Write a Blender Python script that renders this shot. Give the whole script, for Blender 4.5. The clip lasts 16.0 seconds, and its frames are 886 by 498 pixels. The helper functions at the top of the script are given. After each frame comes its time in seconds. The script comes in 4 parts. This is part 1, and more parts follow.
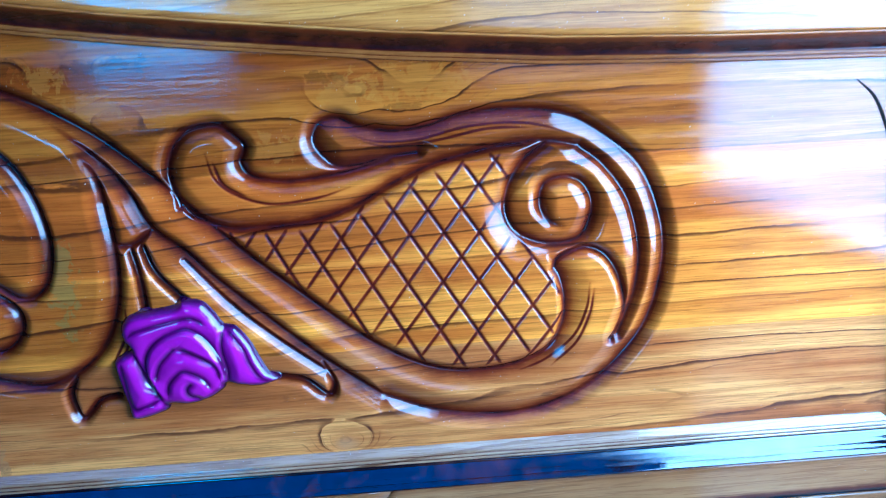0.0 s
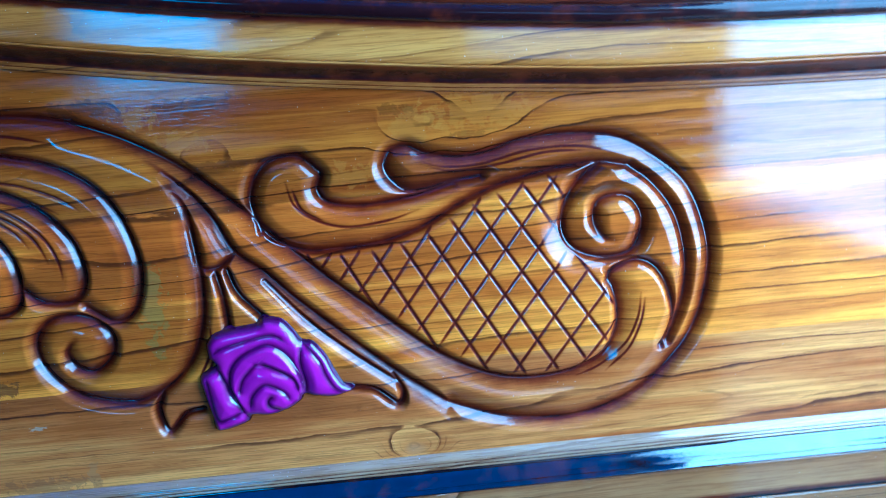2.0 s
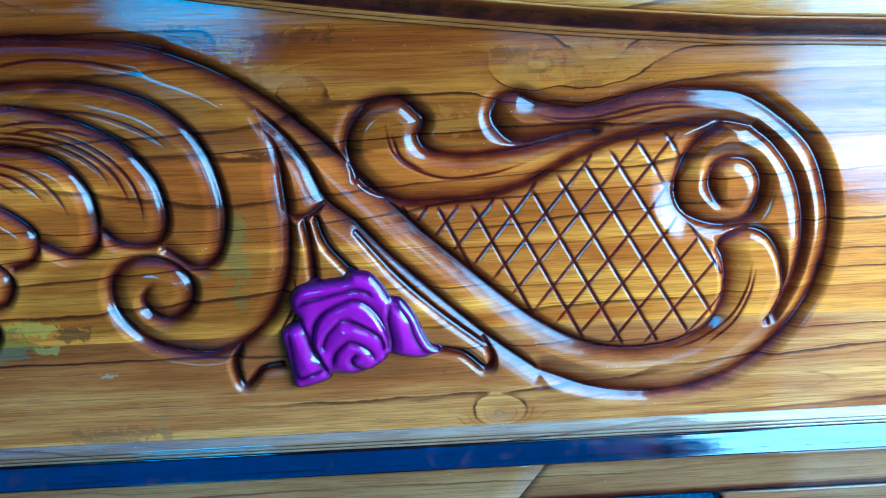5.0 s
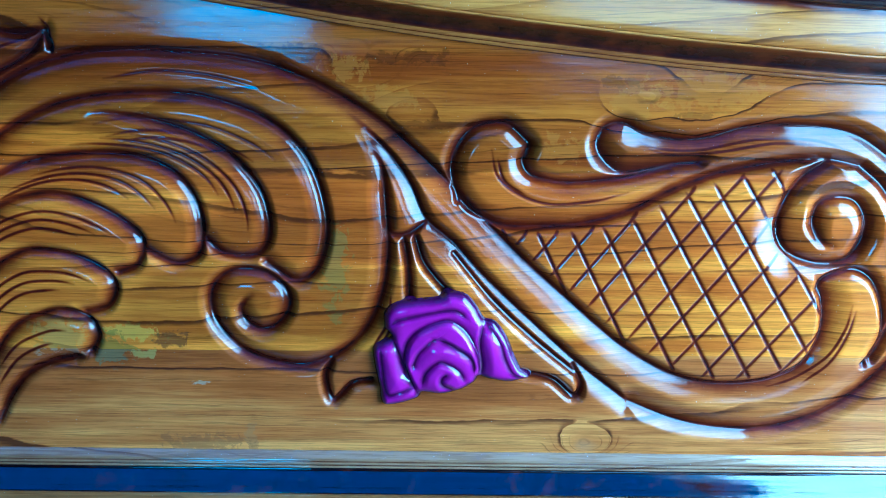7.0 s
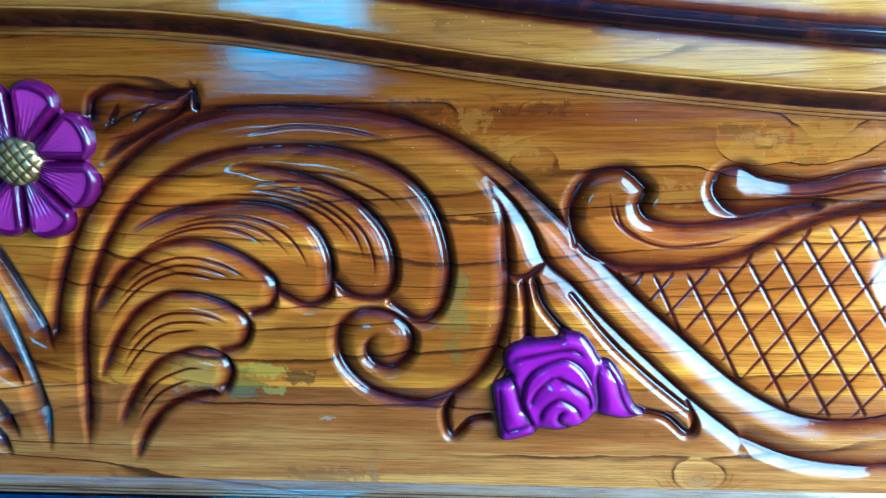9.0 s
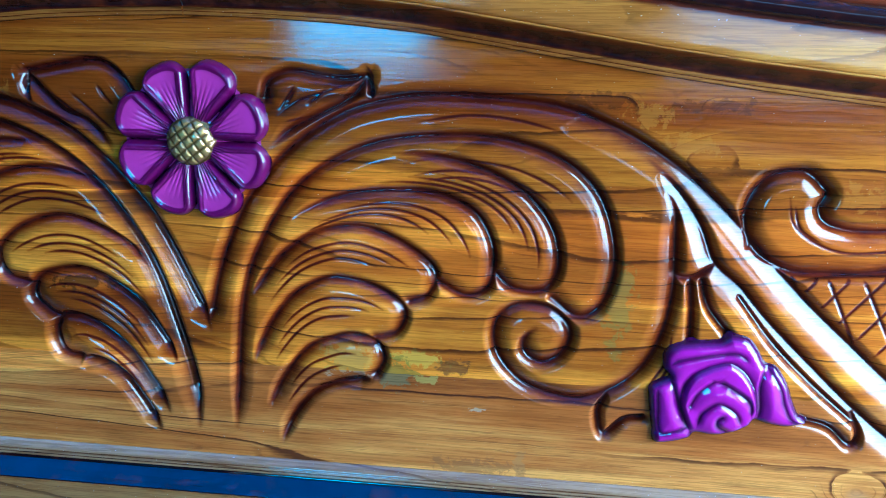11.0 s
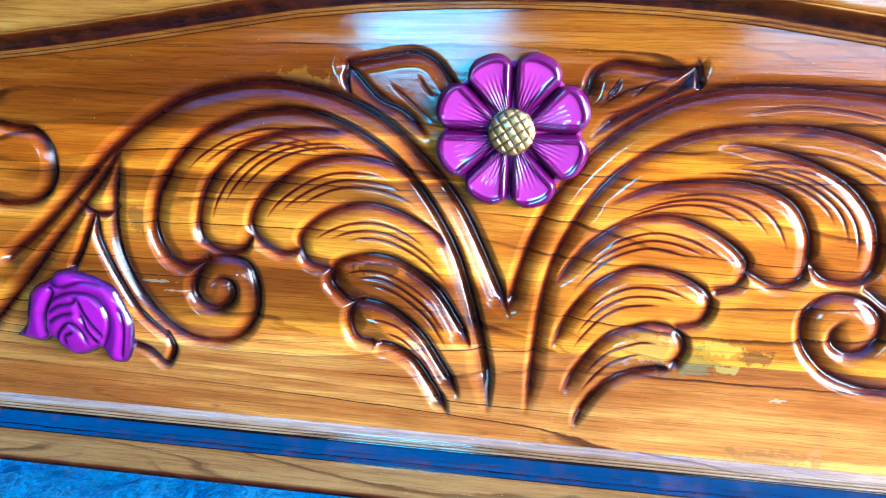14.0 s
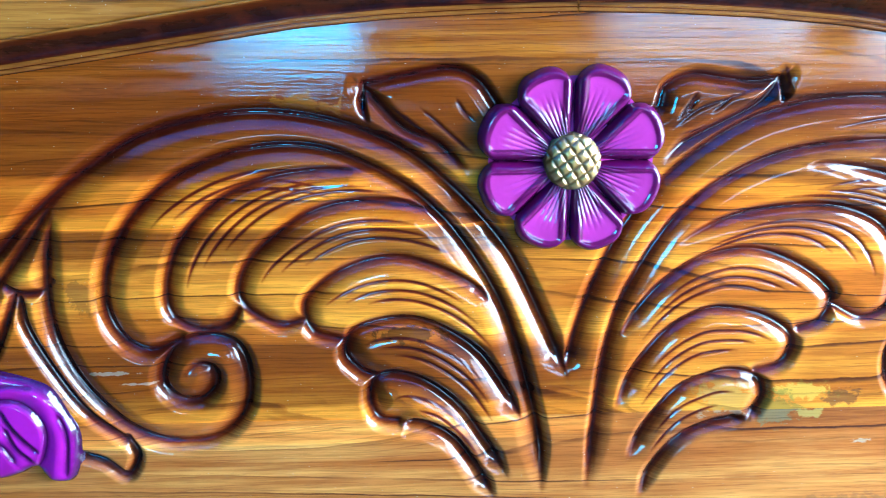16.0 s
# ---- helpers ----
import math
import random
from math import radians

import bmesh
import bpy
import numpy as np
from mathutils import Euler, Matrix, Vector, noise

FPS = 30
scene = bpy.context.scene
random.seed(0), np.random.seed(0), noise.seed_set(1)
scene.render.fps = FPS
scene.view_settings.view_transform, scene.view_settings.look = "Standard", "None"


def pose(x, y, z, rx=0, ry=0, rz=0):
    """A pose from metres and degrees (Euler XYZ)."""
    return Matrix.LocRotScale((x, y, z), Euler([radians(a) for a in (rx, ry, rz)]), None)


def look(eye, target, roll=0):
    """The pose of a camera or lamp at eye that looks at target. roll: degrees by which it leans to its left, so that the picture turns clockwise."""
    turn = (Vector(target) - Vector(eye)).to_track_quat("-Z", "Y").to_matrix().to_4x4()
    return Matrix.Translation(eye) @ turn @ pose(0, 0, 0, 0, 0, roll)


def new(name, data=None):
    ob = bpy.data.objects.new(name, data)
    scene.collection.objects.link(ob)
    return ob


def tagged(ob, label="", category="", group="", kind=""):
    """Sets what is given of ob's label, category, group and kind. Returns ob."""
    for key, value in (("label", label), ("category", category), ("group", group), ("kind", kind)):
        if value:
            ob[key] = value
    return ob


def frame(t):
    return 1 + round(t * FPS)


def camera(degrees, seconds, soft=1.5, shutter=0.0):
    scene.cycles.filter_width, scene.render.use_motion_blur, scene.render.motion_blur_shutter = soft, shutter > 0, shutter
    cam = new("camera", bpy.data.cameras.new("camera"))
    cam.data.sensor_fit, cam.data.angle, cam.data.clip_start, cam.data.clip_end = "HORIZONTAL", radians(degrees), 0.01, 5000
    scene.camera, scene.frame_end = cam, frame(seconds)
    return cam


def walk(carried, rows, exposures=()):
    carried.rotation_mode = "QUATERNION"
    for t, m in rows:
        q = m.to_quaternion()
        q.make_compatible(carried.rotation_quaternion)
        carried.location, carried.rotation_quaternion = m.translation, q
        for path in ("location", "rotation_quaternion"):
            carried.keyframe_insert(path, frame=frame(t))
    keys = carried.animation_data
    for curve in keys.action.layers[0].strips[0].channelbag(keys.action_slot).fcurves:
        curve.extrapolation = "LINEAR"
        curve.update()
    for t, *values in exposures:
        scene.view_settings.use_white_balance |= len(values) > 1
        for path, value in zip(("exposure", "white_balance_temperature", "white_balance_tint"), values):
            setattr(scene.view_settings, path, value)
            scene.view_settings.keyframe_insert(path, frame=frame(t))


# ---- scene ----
PATH = [
    (0, (0.5047, -0.4819, 0.5043), (0.5373, 0.0943, 0.3399), -2.62),
    (0.5, (0.4795, -0.4727, 0.4866), (0.5276, 0.1009, 0.3174), -1.77),
    (1, (0.4554, -0.5067, 0.5262), (0.5338, 0.0514, 0.3202), 0.82),
    (1.5, (0.4586, -0.5166, 0.5136), (0.5131, 0.0623, 0.3657), 2.09),
    (2, (0.4587, -0.5121, 0.5235), (0.4936, 0.0652, 0.3638), -3.96),
    (2.5, (0.4627, -0.5030, 0.5097), (0.4995, 0.0688, 0.3316), -5.84),
    (3, (0.4569, -0.4761, 0.4944), (0.4904, 0.0963, 0.3179), -4.63),
    (3.5, (0.4473, -0.4695, 0.4957), (0.4948, 0.0996, 0.3116), -3.42),
    (4, (0.4306, -0.4739, 0.4988), (0.4785, 0.0943, 0.3122), -2.45),
    (4.5, (0.4145, -0.4783, 0.5040), (0.4518, 0.0915, 0.3196), -2.00),
    (6.8, (0.3574, -0.4735, 0.5182), (0.3615, 0.0998, 0.3413), 0.60),
    (7, (0.3556, -0.4770, 0.5125), (0.3593, 0.0987, 0.3435), 0.84),
    (7.5, (0.3441, -0.4786, 0.5090), (0.3451, 0.0978, 0.3421), 1.51),
    (8, (0.3336, -0.4814, 0.5145), (0.3252, 0.0961, 0.3518), 1.43),
    (8.5, (0.3204, -0.4870, 0.5202), (0.3025, 0.0917, 0.3627), 0.96),
    (9, (0.3084, -0.4948, 0.5324), (0.2751, 0.0841, 0.3785), -0.57),
    (9.2, (0.3045, -0.4939, 0.5380), (0.2581, 0.0830, 0.3796), -0.97),
    (11.3, (0.2128, -0.4973, 0.5302), (0.1478, 0.0774, 0.3704), 1.33),
    (11.5, (0.2064, -0.4987, 0.5315), (0.1376, 0.0752, 0.3707), 1.36),
    (12, (0.1833, -0.5121, 0.5330), (0.1034, 0.0610, 0.3742), 1.34),
    (12.5, (0.1510, -0.5095, 0.5345), (0.0560, 0.0575, 0.3627), 0.61),
    (13, (0.1153, -0.5277, 0.5341), (0.0035, 0.0382, 0.3692), 1.47),
    (13.5, (0.0819, -0.5351, 0.5323), (-0.0191, 0.0338, 0.3707), 1.37),
    (14, (0.0362, -0.5333, 0.5222), (-0.0522, 0.0383, 0.3629), 1.06),
    (14.5, (0.0083, -0.5235, 0.5125), (-0.0638, 0.0499, 0.3511), 0.68),
    (15, (-0.0124, -0.4957, 0.5059), (-0.0577, 0.0814, 0.3481), 0.09),
    (15.5, (-0.0576, -0.4563, 0.5416), (-0.0414, 0.1171, 0.3657), 0.79),
    (16, (-0.0908, -0.4318, 0.5333), (-0.0667, 0.1442, 0.3670), -0.24),
]
cam = camera(59.66, 16.0, soft=0.8, shutter=0.4)
walk(cam, [(t, look(eye, target, roll)) for t, eye, target, roll in PATH],
     exposures=[(0, 1.3, 3800, 6), (0.5, 1.2, 3750, 3), (1, 1.45, 4150, 10), (1.4, 1.2, 3650, 0), (6.8, 1.36, 3600, -12), (9.2, 1.7, 4050, -9),
                (12.1, 2.05, 4750, 6), (13.0, 2.8, 5250, 14), (14.6, 3.08, 5350, 14), (16, 2.85, 4900, 5)])

# ---- world, sun ----
Z0 = 0.46  # height of the flower's centre over the ground

world = bpy.data.worlds.new("world")
scene.world = world
world.use_nodes = True
sky = world.node_tree.nodes.new("ShaderNodeTexSky")
sky.sky_type, sky.sun_disc = "NISHITA", False
sky.sun_elevation, sky.sun_rotation = radians(48), radians(60)
world.node_tree.links.new(sky.outputs["Color"], world.node_tree.nodes["Background"].inputs["Color"])
world.node_tree.nodes["Background"].inputs["Strength"].default_value = 0.025

sun = new("sun", bpy.data.lights.new("sun", "SUN"))
sun.data.energy, sun.data.angle, sun.data.color = 2.4, radians(0.5), (1.0, 0.95, 0.87)
sun.matrix_basis = look((2.5, 3.0, 5.5), (0, 0, 0))

# added area lamp: stands in for strong light from the right, source unseen
side_lamp = new("side_lamp", bpy.data.lights.new("side_lamp", "AREA"))
side_lamp.data.shape, side_lamp.data.size, side_lamp.data.size_y = "RECTANGLE", 0.76, 0.95
side_lamp.data.energy, side_lamp.data.color = 11.8, (0.75, 0.93, 1.0)
side_lamp.matrix_basis = look((1.00, -0.34, 0.735), (0.0, -0.34, 0.735))


# ---- materials ----
def material(name):
    m = bpy.data.materials.new(name)
    m.use_nodes = True
    return m, m.node_tree, m.node_tree.nodes["Principled BSDF"]


class Nodes:
    """Short hand for building node trees."""

    def __init__(self, tree):
        self.tree = tree

    def put(self, value, socket):
        if isinstance(value, bpy.types.NodeSocket):
            self.tree.links.new(value, socket)
        elif value is not None:
            socket.default_value = value

    def math(self, op, a, b=None, c=None):
        n = self.tree.nodes.new("ShaderNodeMath")
        n.operation = op
        for v, s in zip((a, b, c), n.inputs):
            self.put(v, s)
        return n.outputs[0]

    def noise(self, vector, scale, detail=3.0, rough=0.55, distortion=0.0):
        n = self.tree.nodes.new("ShaderNodeTexNoise")
        self.put(vector, n.inputs["Vector"])
        n.inputs["Scale"].default_value, n.inputs["Detail"].default_value = scale, detail
        n.inputs["Roughness"].default_value, n.inputs["Distortion"].default_value = rough, distortion
        return n.outputs["Fac"]

    def white(self, value):
        n = self.tree.nodes.new("ShaderNodeTexWhiteNoise")
        n.noise_dimensions = "1D"
        self.put(value, n.inputs["W"])
        return n.outputs["Value"]

    def xyz(self, x, y, z):
        n = self.tree.nodes.new("ShaderNodeCombineXYZ")
        for v, s in zip((x, y, z), n.inputs):
            self.put(v, s)
        return n.outputs[0]

    def place(self):
        n = self.tree.nodes.new("ShaderNodeNewGeometry")
        s = self.tree.nodes.new("ShaderNodeSeparateXYZ")
        self.tree.links.new(n.outputs["Position"], s.inputs[0])
        return n.outputs["Position"], s.outputs

    def step(self, value, low, high, to_low=0.0, to_high=1.0):
        n = self.tree.nodes.new("ShaderNodeMapRange")
        n.interpolation_type = "SMOOTHSTEP"
        for v, s in zip((value, low, high, to_low, to_high), n.inputs):
            self.put(v, s)
        return n.outputs[0]

    def mix(self, fac, a, b, kind="MIX"):
        n = self.tree.nodes.new("ShaderNodeMix")
        n.data_type, n.blend_type = "RGBA", kind
        self.put(fac, n.inputs[0])
        for v, s in ((a, n.inputs[6]), (b, n.inputs[7])):
            self.put((*v, 1.0) if isinstance(v, tuple) else v, s)
        return n.outputs[2]

    def attribute(self, name):
        n = self.tree.nodes.new("ShaderNodeAttribute")
        n.attribute_name = name
        return n.outputs["Fac"]

    def bump(self, height, strength, distance, under=None):
        n = self.tree.nodes.new("ShaderNodeBump")
        n.inputs["Strength"].default_value, n.inputs["Distance"].default_value = strength, distance
        self.put(height, n.inputs["Height"])
        self.put(under, n.inputs["Normal"])
        return n.outputs[0]


def wood(name, pale, mid, dark, along="x", gloss=1.5, boards=(), seed=0.0, knots=(), stain=(0.012, 0.0021, 0.0032), marks=(), zones=()):
    """Varnished teak: growth lines along one axis, fine pores, glued boards, knots, tinted zones and sprayed glaze."""
    m, tree, shader = material(name)
    k = Nodes(tree)
    position, (x, y, z) = k.place()
    if along == "z":
        x, z = z, x
    tone, shift = None, 0.0
    for joint, slope, above in boards:
        low = k.noise(k.xyz(k.math("MULTIPLY", x, 5.0), seed, 0.0), 1.0, 2.0)
        edge = k.math("ADD", k.math("ADD", joint - 0.001, k.math("MULTIPLY", x, slope)), k.math("MULTIPLY", low, 0.002))
        over = k.math("GREATER_THAN", z, edge)
        shift = k.math("ADD", shift, k.math("MULTIPLY", over, 3.37))
        tint = k.mix(over, (1.0, 1.0, 1.0), above)
        tone = tint if tone is None else k.mix(1.0, tone, tint, "MULTIPLY")
    u = k.math("ADD", k.math("MULTIPLY", x, 1.15), shift)
    field = k.noise(k.xyz(u, seed, k.math("MULTIPLY", z, 12.0)), 1.0, 1.6, 0.42, 0.35)
    core = None
    for kx, kz, r, strength, pale_core in knots:
        dx = k.math("DIVIDE", k.math("SUBTRACT", x, kx), r * 1.6)
        dz = k.math("DIVIDE", k.math("SUBTRACT", z, kz), r)
        d = k.math("SQRT", k.math("ADD", k.math("MULTIPLY", dx, dx), k.math("MULTIPLY", dz, dz)))
        d = k.math("ADD", d, k.math("MULTIPLY", k.noise(position, 30.0, 2.0), 0.7))
        field = k.math("ADD", field, k.step(d, 0.4, 2.1, strength, 0.0))
        spot = k.step(d, 0.95, 0.45, 0.0, pale_core)
        core = spot if core is None else k.math("MAXIMUM", core, spot)
    wob = k.noise(k.xyz(k.math("MULTIPLY", x, 30.0), seed, k.math("MULTIPLY", z, 110.0)), 1.0, 4.0)
    sweep = k.math("ADD", k.math("ADD", k.math("MULTIPLY", field, 8.5), k.math("MULTIPLY", z, 48.0)), k.math("MULTIPLY", wob, 0.22))
    rings = k.math("FRACT", sweep)
    line = k.math("MULTIPLY", k.step(rings, 0.86, 0.95), k.step(rings, 1.0, 0.975))
    faint = k.noise(k.xyz(k.math("MULTIPLY", x, 4.0), seed, k.math("MULTIPLY", z, 45.0)), 1.0, 3.0)
    line = k.math("MULTIPLY", line, k.step(faint, 0.36, 0.56, 0.08, 1.0))
    inner = k.math("FRACT", k.math("MULTIPLY", sweep, 3.3))
    thread = k.math("MULTIPLY", k.step(inner, 0.80, 0.93), k.step(inner, 1.0, 0.96))
    thread = k.math("MULTIPLY", thread, k.step(k.noise(k.xyz(k.math("MULTIPLY", x, 7.0), seed + 2.0, k.math("MULTIPLY", z, 60.0)), 1.0, 3.0), 0.44, 0.66))
    streak = k.noise(k.xyz(k.math("MULTIPLY", x, 5.0), seed, k.math("MULTIPLY", z, 190.0)), 1.0, 4.0, 0.65)
    cloud = k.noise(k.xyz(k.math("ADD", k.math("MULTIPLY", x, 2.6), shift), seed, k.math("MULTIPLY", z, 30.0)), 1.0, 3.0, 0.6)
    pore = k.noise(k.xyz(k.math("MULTIPLY", x, 45.0), seed, k.math("MULTIPLY", z, 1300.0)), 1.0, 2.0)
    body = k.mix(k.step(cloud, 0.38, 0.60), pale, mid)
    body = k.mix(k.step(rings, 0.05, 0.95, 0.0, 0.50), body, mid)
    body = k.mix(k.math("MULTIPLY", k.step(streak, 0.44, 0.60), 0.42), body, mid)
    body = k.mix(k.step(cloud, 0.55, 0.72, 0.0, 0.35), body, dark)
    fibre = k.noise(k.xyz(k.math("MULTIPLY", x, 20.0), seed, k.math("MULTIPLY", z, 700.0)), 1.0, 4.0, 0.7)
    body = k.mix(k.step(fibre, 0.46, 0.58, 0.0, 0.42), body, k.mix(1.0, body, (0.48, 0.38, 0.30), "MULTIPLY"))
    drift = k.math("MULTIPLY", k.math("SUBTRACT", k.noise(k.xyz(k.math("MULTIPLY", x, 11.0), seed, k.math("MULTIPLY", z, 50.0)), 1.0, 4.0, 0.6), 0.5), 1.0)
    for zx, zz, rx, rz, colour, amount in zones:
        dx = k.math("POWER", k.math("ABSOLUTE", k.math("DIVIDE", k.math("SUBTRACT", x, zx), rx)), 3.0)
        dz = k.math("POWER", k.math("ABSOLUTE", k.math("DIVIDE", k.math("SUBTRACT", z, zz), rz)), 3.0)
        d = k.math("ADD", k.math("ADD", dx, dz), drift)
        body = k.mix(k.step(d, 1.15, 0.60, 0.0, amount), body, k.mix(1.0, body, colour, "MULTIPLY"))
    for mx, mz, rx, rz, colour, amount in marks:
        dx = k.math("DIVIDE", k.math("SUBTRACT", x, mx), rx)
        dz = k.math("DIVIDE", k.math("SUBTRACT", z, mz), rz)
        d = k.math("SQRT", k.math("ADD", k.math("MULTIPLY", dx, dx), k.math("MULTIPLY", dz, dz)))
        d = k.math("ADD", d, k.math("MULTIPLY", k.math("SUBTRACT", k.noise(position, 110.0, 6.0, 0.72, 0.4), 0.5), 4.6))
        body = k.mix(k.math("MULTIPLY", k.step(d, 1.02, 0.74), 0.85 * amount), body, colour)
    body = k.mix(k.math("MULTIPLY", thread, 0.42), body, dark)
    body = k.mix(k.math("MULTIPLY", line, 0.86), body, dark)
    body = k.mix(k.math("MULTIPLY", k.step(pore, 0.54, 0.72), 0.30), body, dark)
    if core is not None:
        body = k.mix(core, body, (0.60, 0.24, 0.03))
    if tone is not None:
        body = k.mix(1.0, body, tone, "MULTIPLY")
    fleck = k.noise(position, 760.0, 1.0)
    body = k.mix(k.step(fleck, 0.757, 0.79, 0.0, 0.55), body, (0.70, 0.66, 0.58))
    blot = k.noise(position, 9.0, 4.0)
    body = k.mix(k.step(blot, 0.48, 0.72, 0.0, 0.45), body, k.mix(1.0, body, (0.62, 0.58, 0.50), "MULTIPLY"))
    glaze = k.attribute("stain")
    uneven = k.noise(position, 70.0, 4.0)
    glaze = k.math("MULTIPLY", glaze, k.step(uneven, 0.25, 0.65, 0.80, 1.05))
    thin = k.mix(k.step(glaze, 0.0, 0.60), body, k.mix(1.0, body, (0.30, 0.105, 0.055), "MULTIPLY"))
    thin = k.mix(k.step(glaze, 0.30, 0.70, 0.0, 0.40), thin, (0.042, 0.007, 0.006))
    k.put(k.mix(k.step(glaze, 0.62, 1.0), thin, stain), shader.inputs["Base Color"])
    dust = k.noise(position, 420.0, 2.0)
    brush = k.noise(k.xyz(k.math("MULTIPLY", x, 22.0), seed, k.math("MULTIPLY", z, 460.0)), 1.0, 4.0, 0.65)
    peel = k.noise(position, 120.0, 2.0)
    grit = k.noise(position, 900.0, 2.0)
    skin = k.math("ADD", k.math("MULTIPLY", brush, 0.80), k.math("ADD", k.math("MULTIPLY", peel, 0.45), k.math("MULTIPLY", grit, 0.14)))
    lacquer = k.bump(skin, 0.18, 0.0005)
    shader.inputs["Roughness"].default_value = 0.5
    shader.inputs["Specular IOR Level"].default_value = 0.03
    shader.inputs["Coat Weight"].default_value = 1.0
    shader.inputs["Coat IOR"].default_value = gloss
    wiped = k.noise(k.xyz(k.math("MULTIPLY", x, 9.0), seed + 1.0, k.math("MULTIPLY", z, 150.0)), 1.0, 4.0, 0.65)
    k.put(k.math("ADD", k.step(dust, 0.40, 0.75, 0.02, 0.05), k.step(wiped, 0.46, 0.60, 0.0, 0.14)), shader.inputs["Coat Roughness"])
    k.put(lacquer, shader.inputs["Coat Normal"])
    k.put(k.bump(k.math("SUBTRACT", 1.0, line), 0.15, 0.0006), shader.inputs["Normal"])
    return m


def streak(name, colour):
    """Dark matt colour for the crack in the wood."""
    m, tree, shader = material(name)
    k = Nodes(tree)
    position, _ = k.place()
    k.put(k.mix(k.noise(position, 300.0, 2.0), colour, tuple(c * 2 for c in colour)), shader.inputs["Base Color"])
    shader.inputs["Roughness"].default_value = 0.8
    shader.inputs["Specular IOR Level"].default_value = 0.1
    return m


def paint(name, colour, rim, deep, metal=0.0, rough=0.4):
    """Glossy paint, darker glaze where the carver shaded the edges."""
    m, tree, shader = material(name)
    k = Nodes(tree)
    position, _ = k.place()
    cloud = k.noise(position, 55.0, 3.0)
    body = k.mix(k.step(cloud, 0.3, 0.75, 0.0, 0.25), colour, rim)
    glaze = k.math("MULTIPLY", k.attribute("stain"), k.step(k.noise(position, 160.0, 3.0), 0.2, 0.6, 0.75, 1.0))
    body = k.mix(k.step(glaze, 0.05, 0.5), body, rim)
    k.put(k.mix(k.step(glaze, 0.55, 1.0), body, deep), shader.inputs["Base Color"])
    shader.inputs["Metallic"].default_value = metal
    shader.inputs["Specular IOR Level"].default_value = 0.5 if metal else 0.06
    shader.inputs["Roughness"].default_value = rough
    shader.inputs["Coat Weight"].default_value, shader.inputs["Coat IOR"].default_value = 1.0, 1.6
    shader.inputs["Coat Roughness"].default_value = 0.045
    k.put(k.bump(k.noise(position, 130.0, 3.0), 0.25, 0.0006), shader.inputs["Coat Normal"])
    k.put(k.bump(k.noise(position, 300.0, 3.0), 0.3, 0.0005), shader.inputs["Normal"])
    return m


def rubble(name, pale, dark, scale):
    m, tree, shader = material(name)
    k = Nodes(tree)
    position, _ = k.place()
    a, b = k.noise(position, scale, 6.0, 0.65), k.noise(position, scale * 7, 4.0, 0.6)
    body = k.mix(k.step(a, 0.3, 0.7), dark, pale)
    body = k.mix(k.step(b, 0.35, 0.65, 0.5, 0.0), body, dark)
    k.put(body, shader.inputs["Base Color"])
    shader.inputs["Roughness"].default_value = 0.85
    k.put(k.bump(k.math("ADD", a, k.math("MULTIPLY", b, 0.5)), 0.8, 0.012), shader.inputs["Normal"])
    return m


def plastic(name, colour, deep):
    """Thin crinkled sheet, glossy, with small creases."""
    m, tree, shader = material(name)
    k = Nodes(tree)
    position, _ = k.place()
    a, b = k.noise(position, 85.0, 6.0, 0.72, 0.8), k.noise(position, 260.0, 4.0, 0.7)
    k.put(k.mix(k.step(a, 0.35, 0.68), deep, colour), shader.inputs["Base Color"])
    shader.inputs["Roughness"].default_value = 0.32
    k.put(k.bump(k.math("ADD", a, k.math("MULTIPLY", b, 0.45)), 1.0, 0.010), shader.inputs["Normal"])
    return m


def tarp(name, colour):
    """Thin woven plastic sheet: lets the sun through as coloured light."""
    m, tree, shader = material(name)
    k = Nodes(tree)
    position, _ = k.place()
    thin = tree.nodes.new("ShaderNodeBsdfTranslucent")
    face = tree.nodes.new("ShaderNodeBsdfDiffuse")
    blend = tree.nodes.new("ShaderNodeMixShader")
    fold = k.noise(position, 1.3, 4.0)
    for n in (thin, face):
        k.put(k.mix(k.step(fold, 0.3, 0.7, 0.0, 0.4), colour, tuple(c * 0.6 for c in colour)), n.inputs["Color"])
    blend.inputs[0].default_value = 0.2
    tree.links.new(thin.outputs[0], blend.inputs[1])
    tree.links.new(face.outputs[0], blend.inputs[2])
    tree.links.new(blend.outputs[0], tree.nodes["Material Output"].inputs["Surface"])
    return m


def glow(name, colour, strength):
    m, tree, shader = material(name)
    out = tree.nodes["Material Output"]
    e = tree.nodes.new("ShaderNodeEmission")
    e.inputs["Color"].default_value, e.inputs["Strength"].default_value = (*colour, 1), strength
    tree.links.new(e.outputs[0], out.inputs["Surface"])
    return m


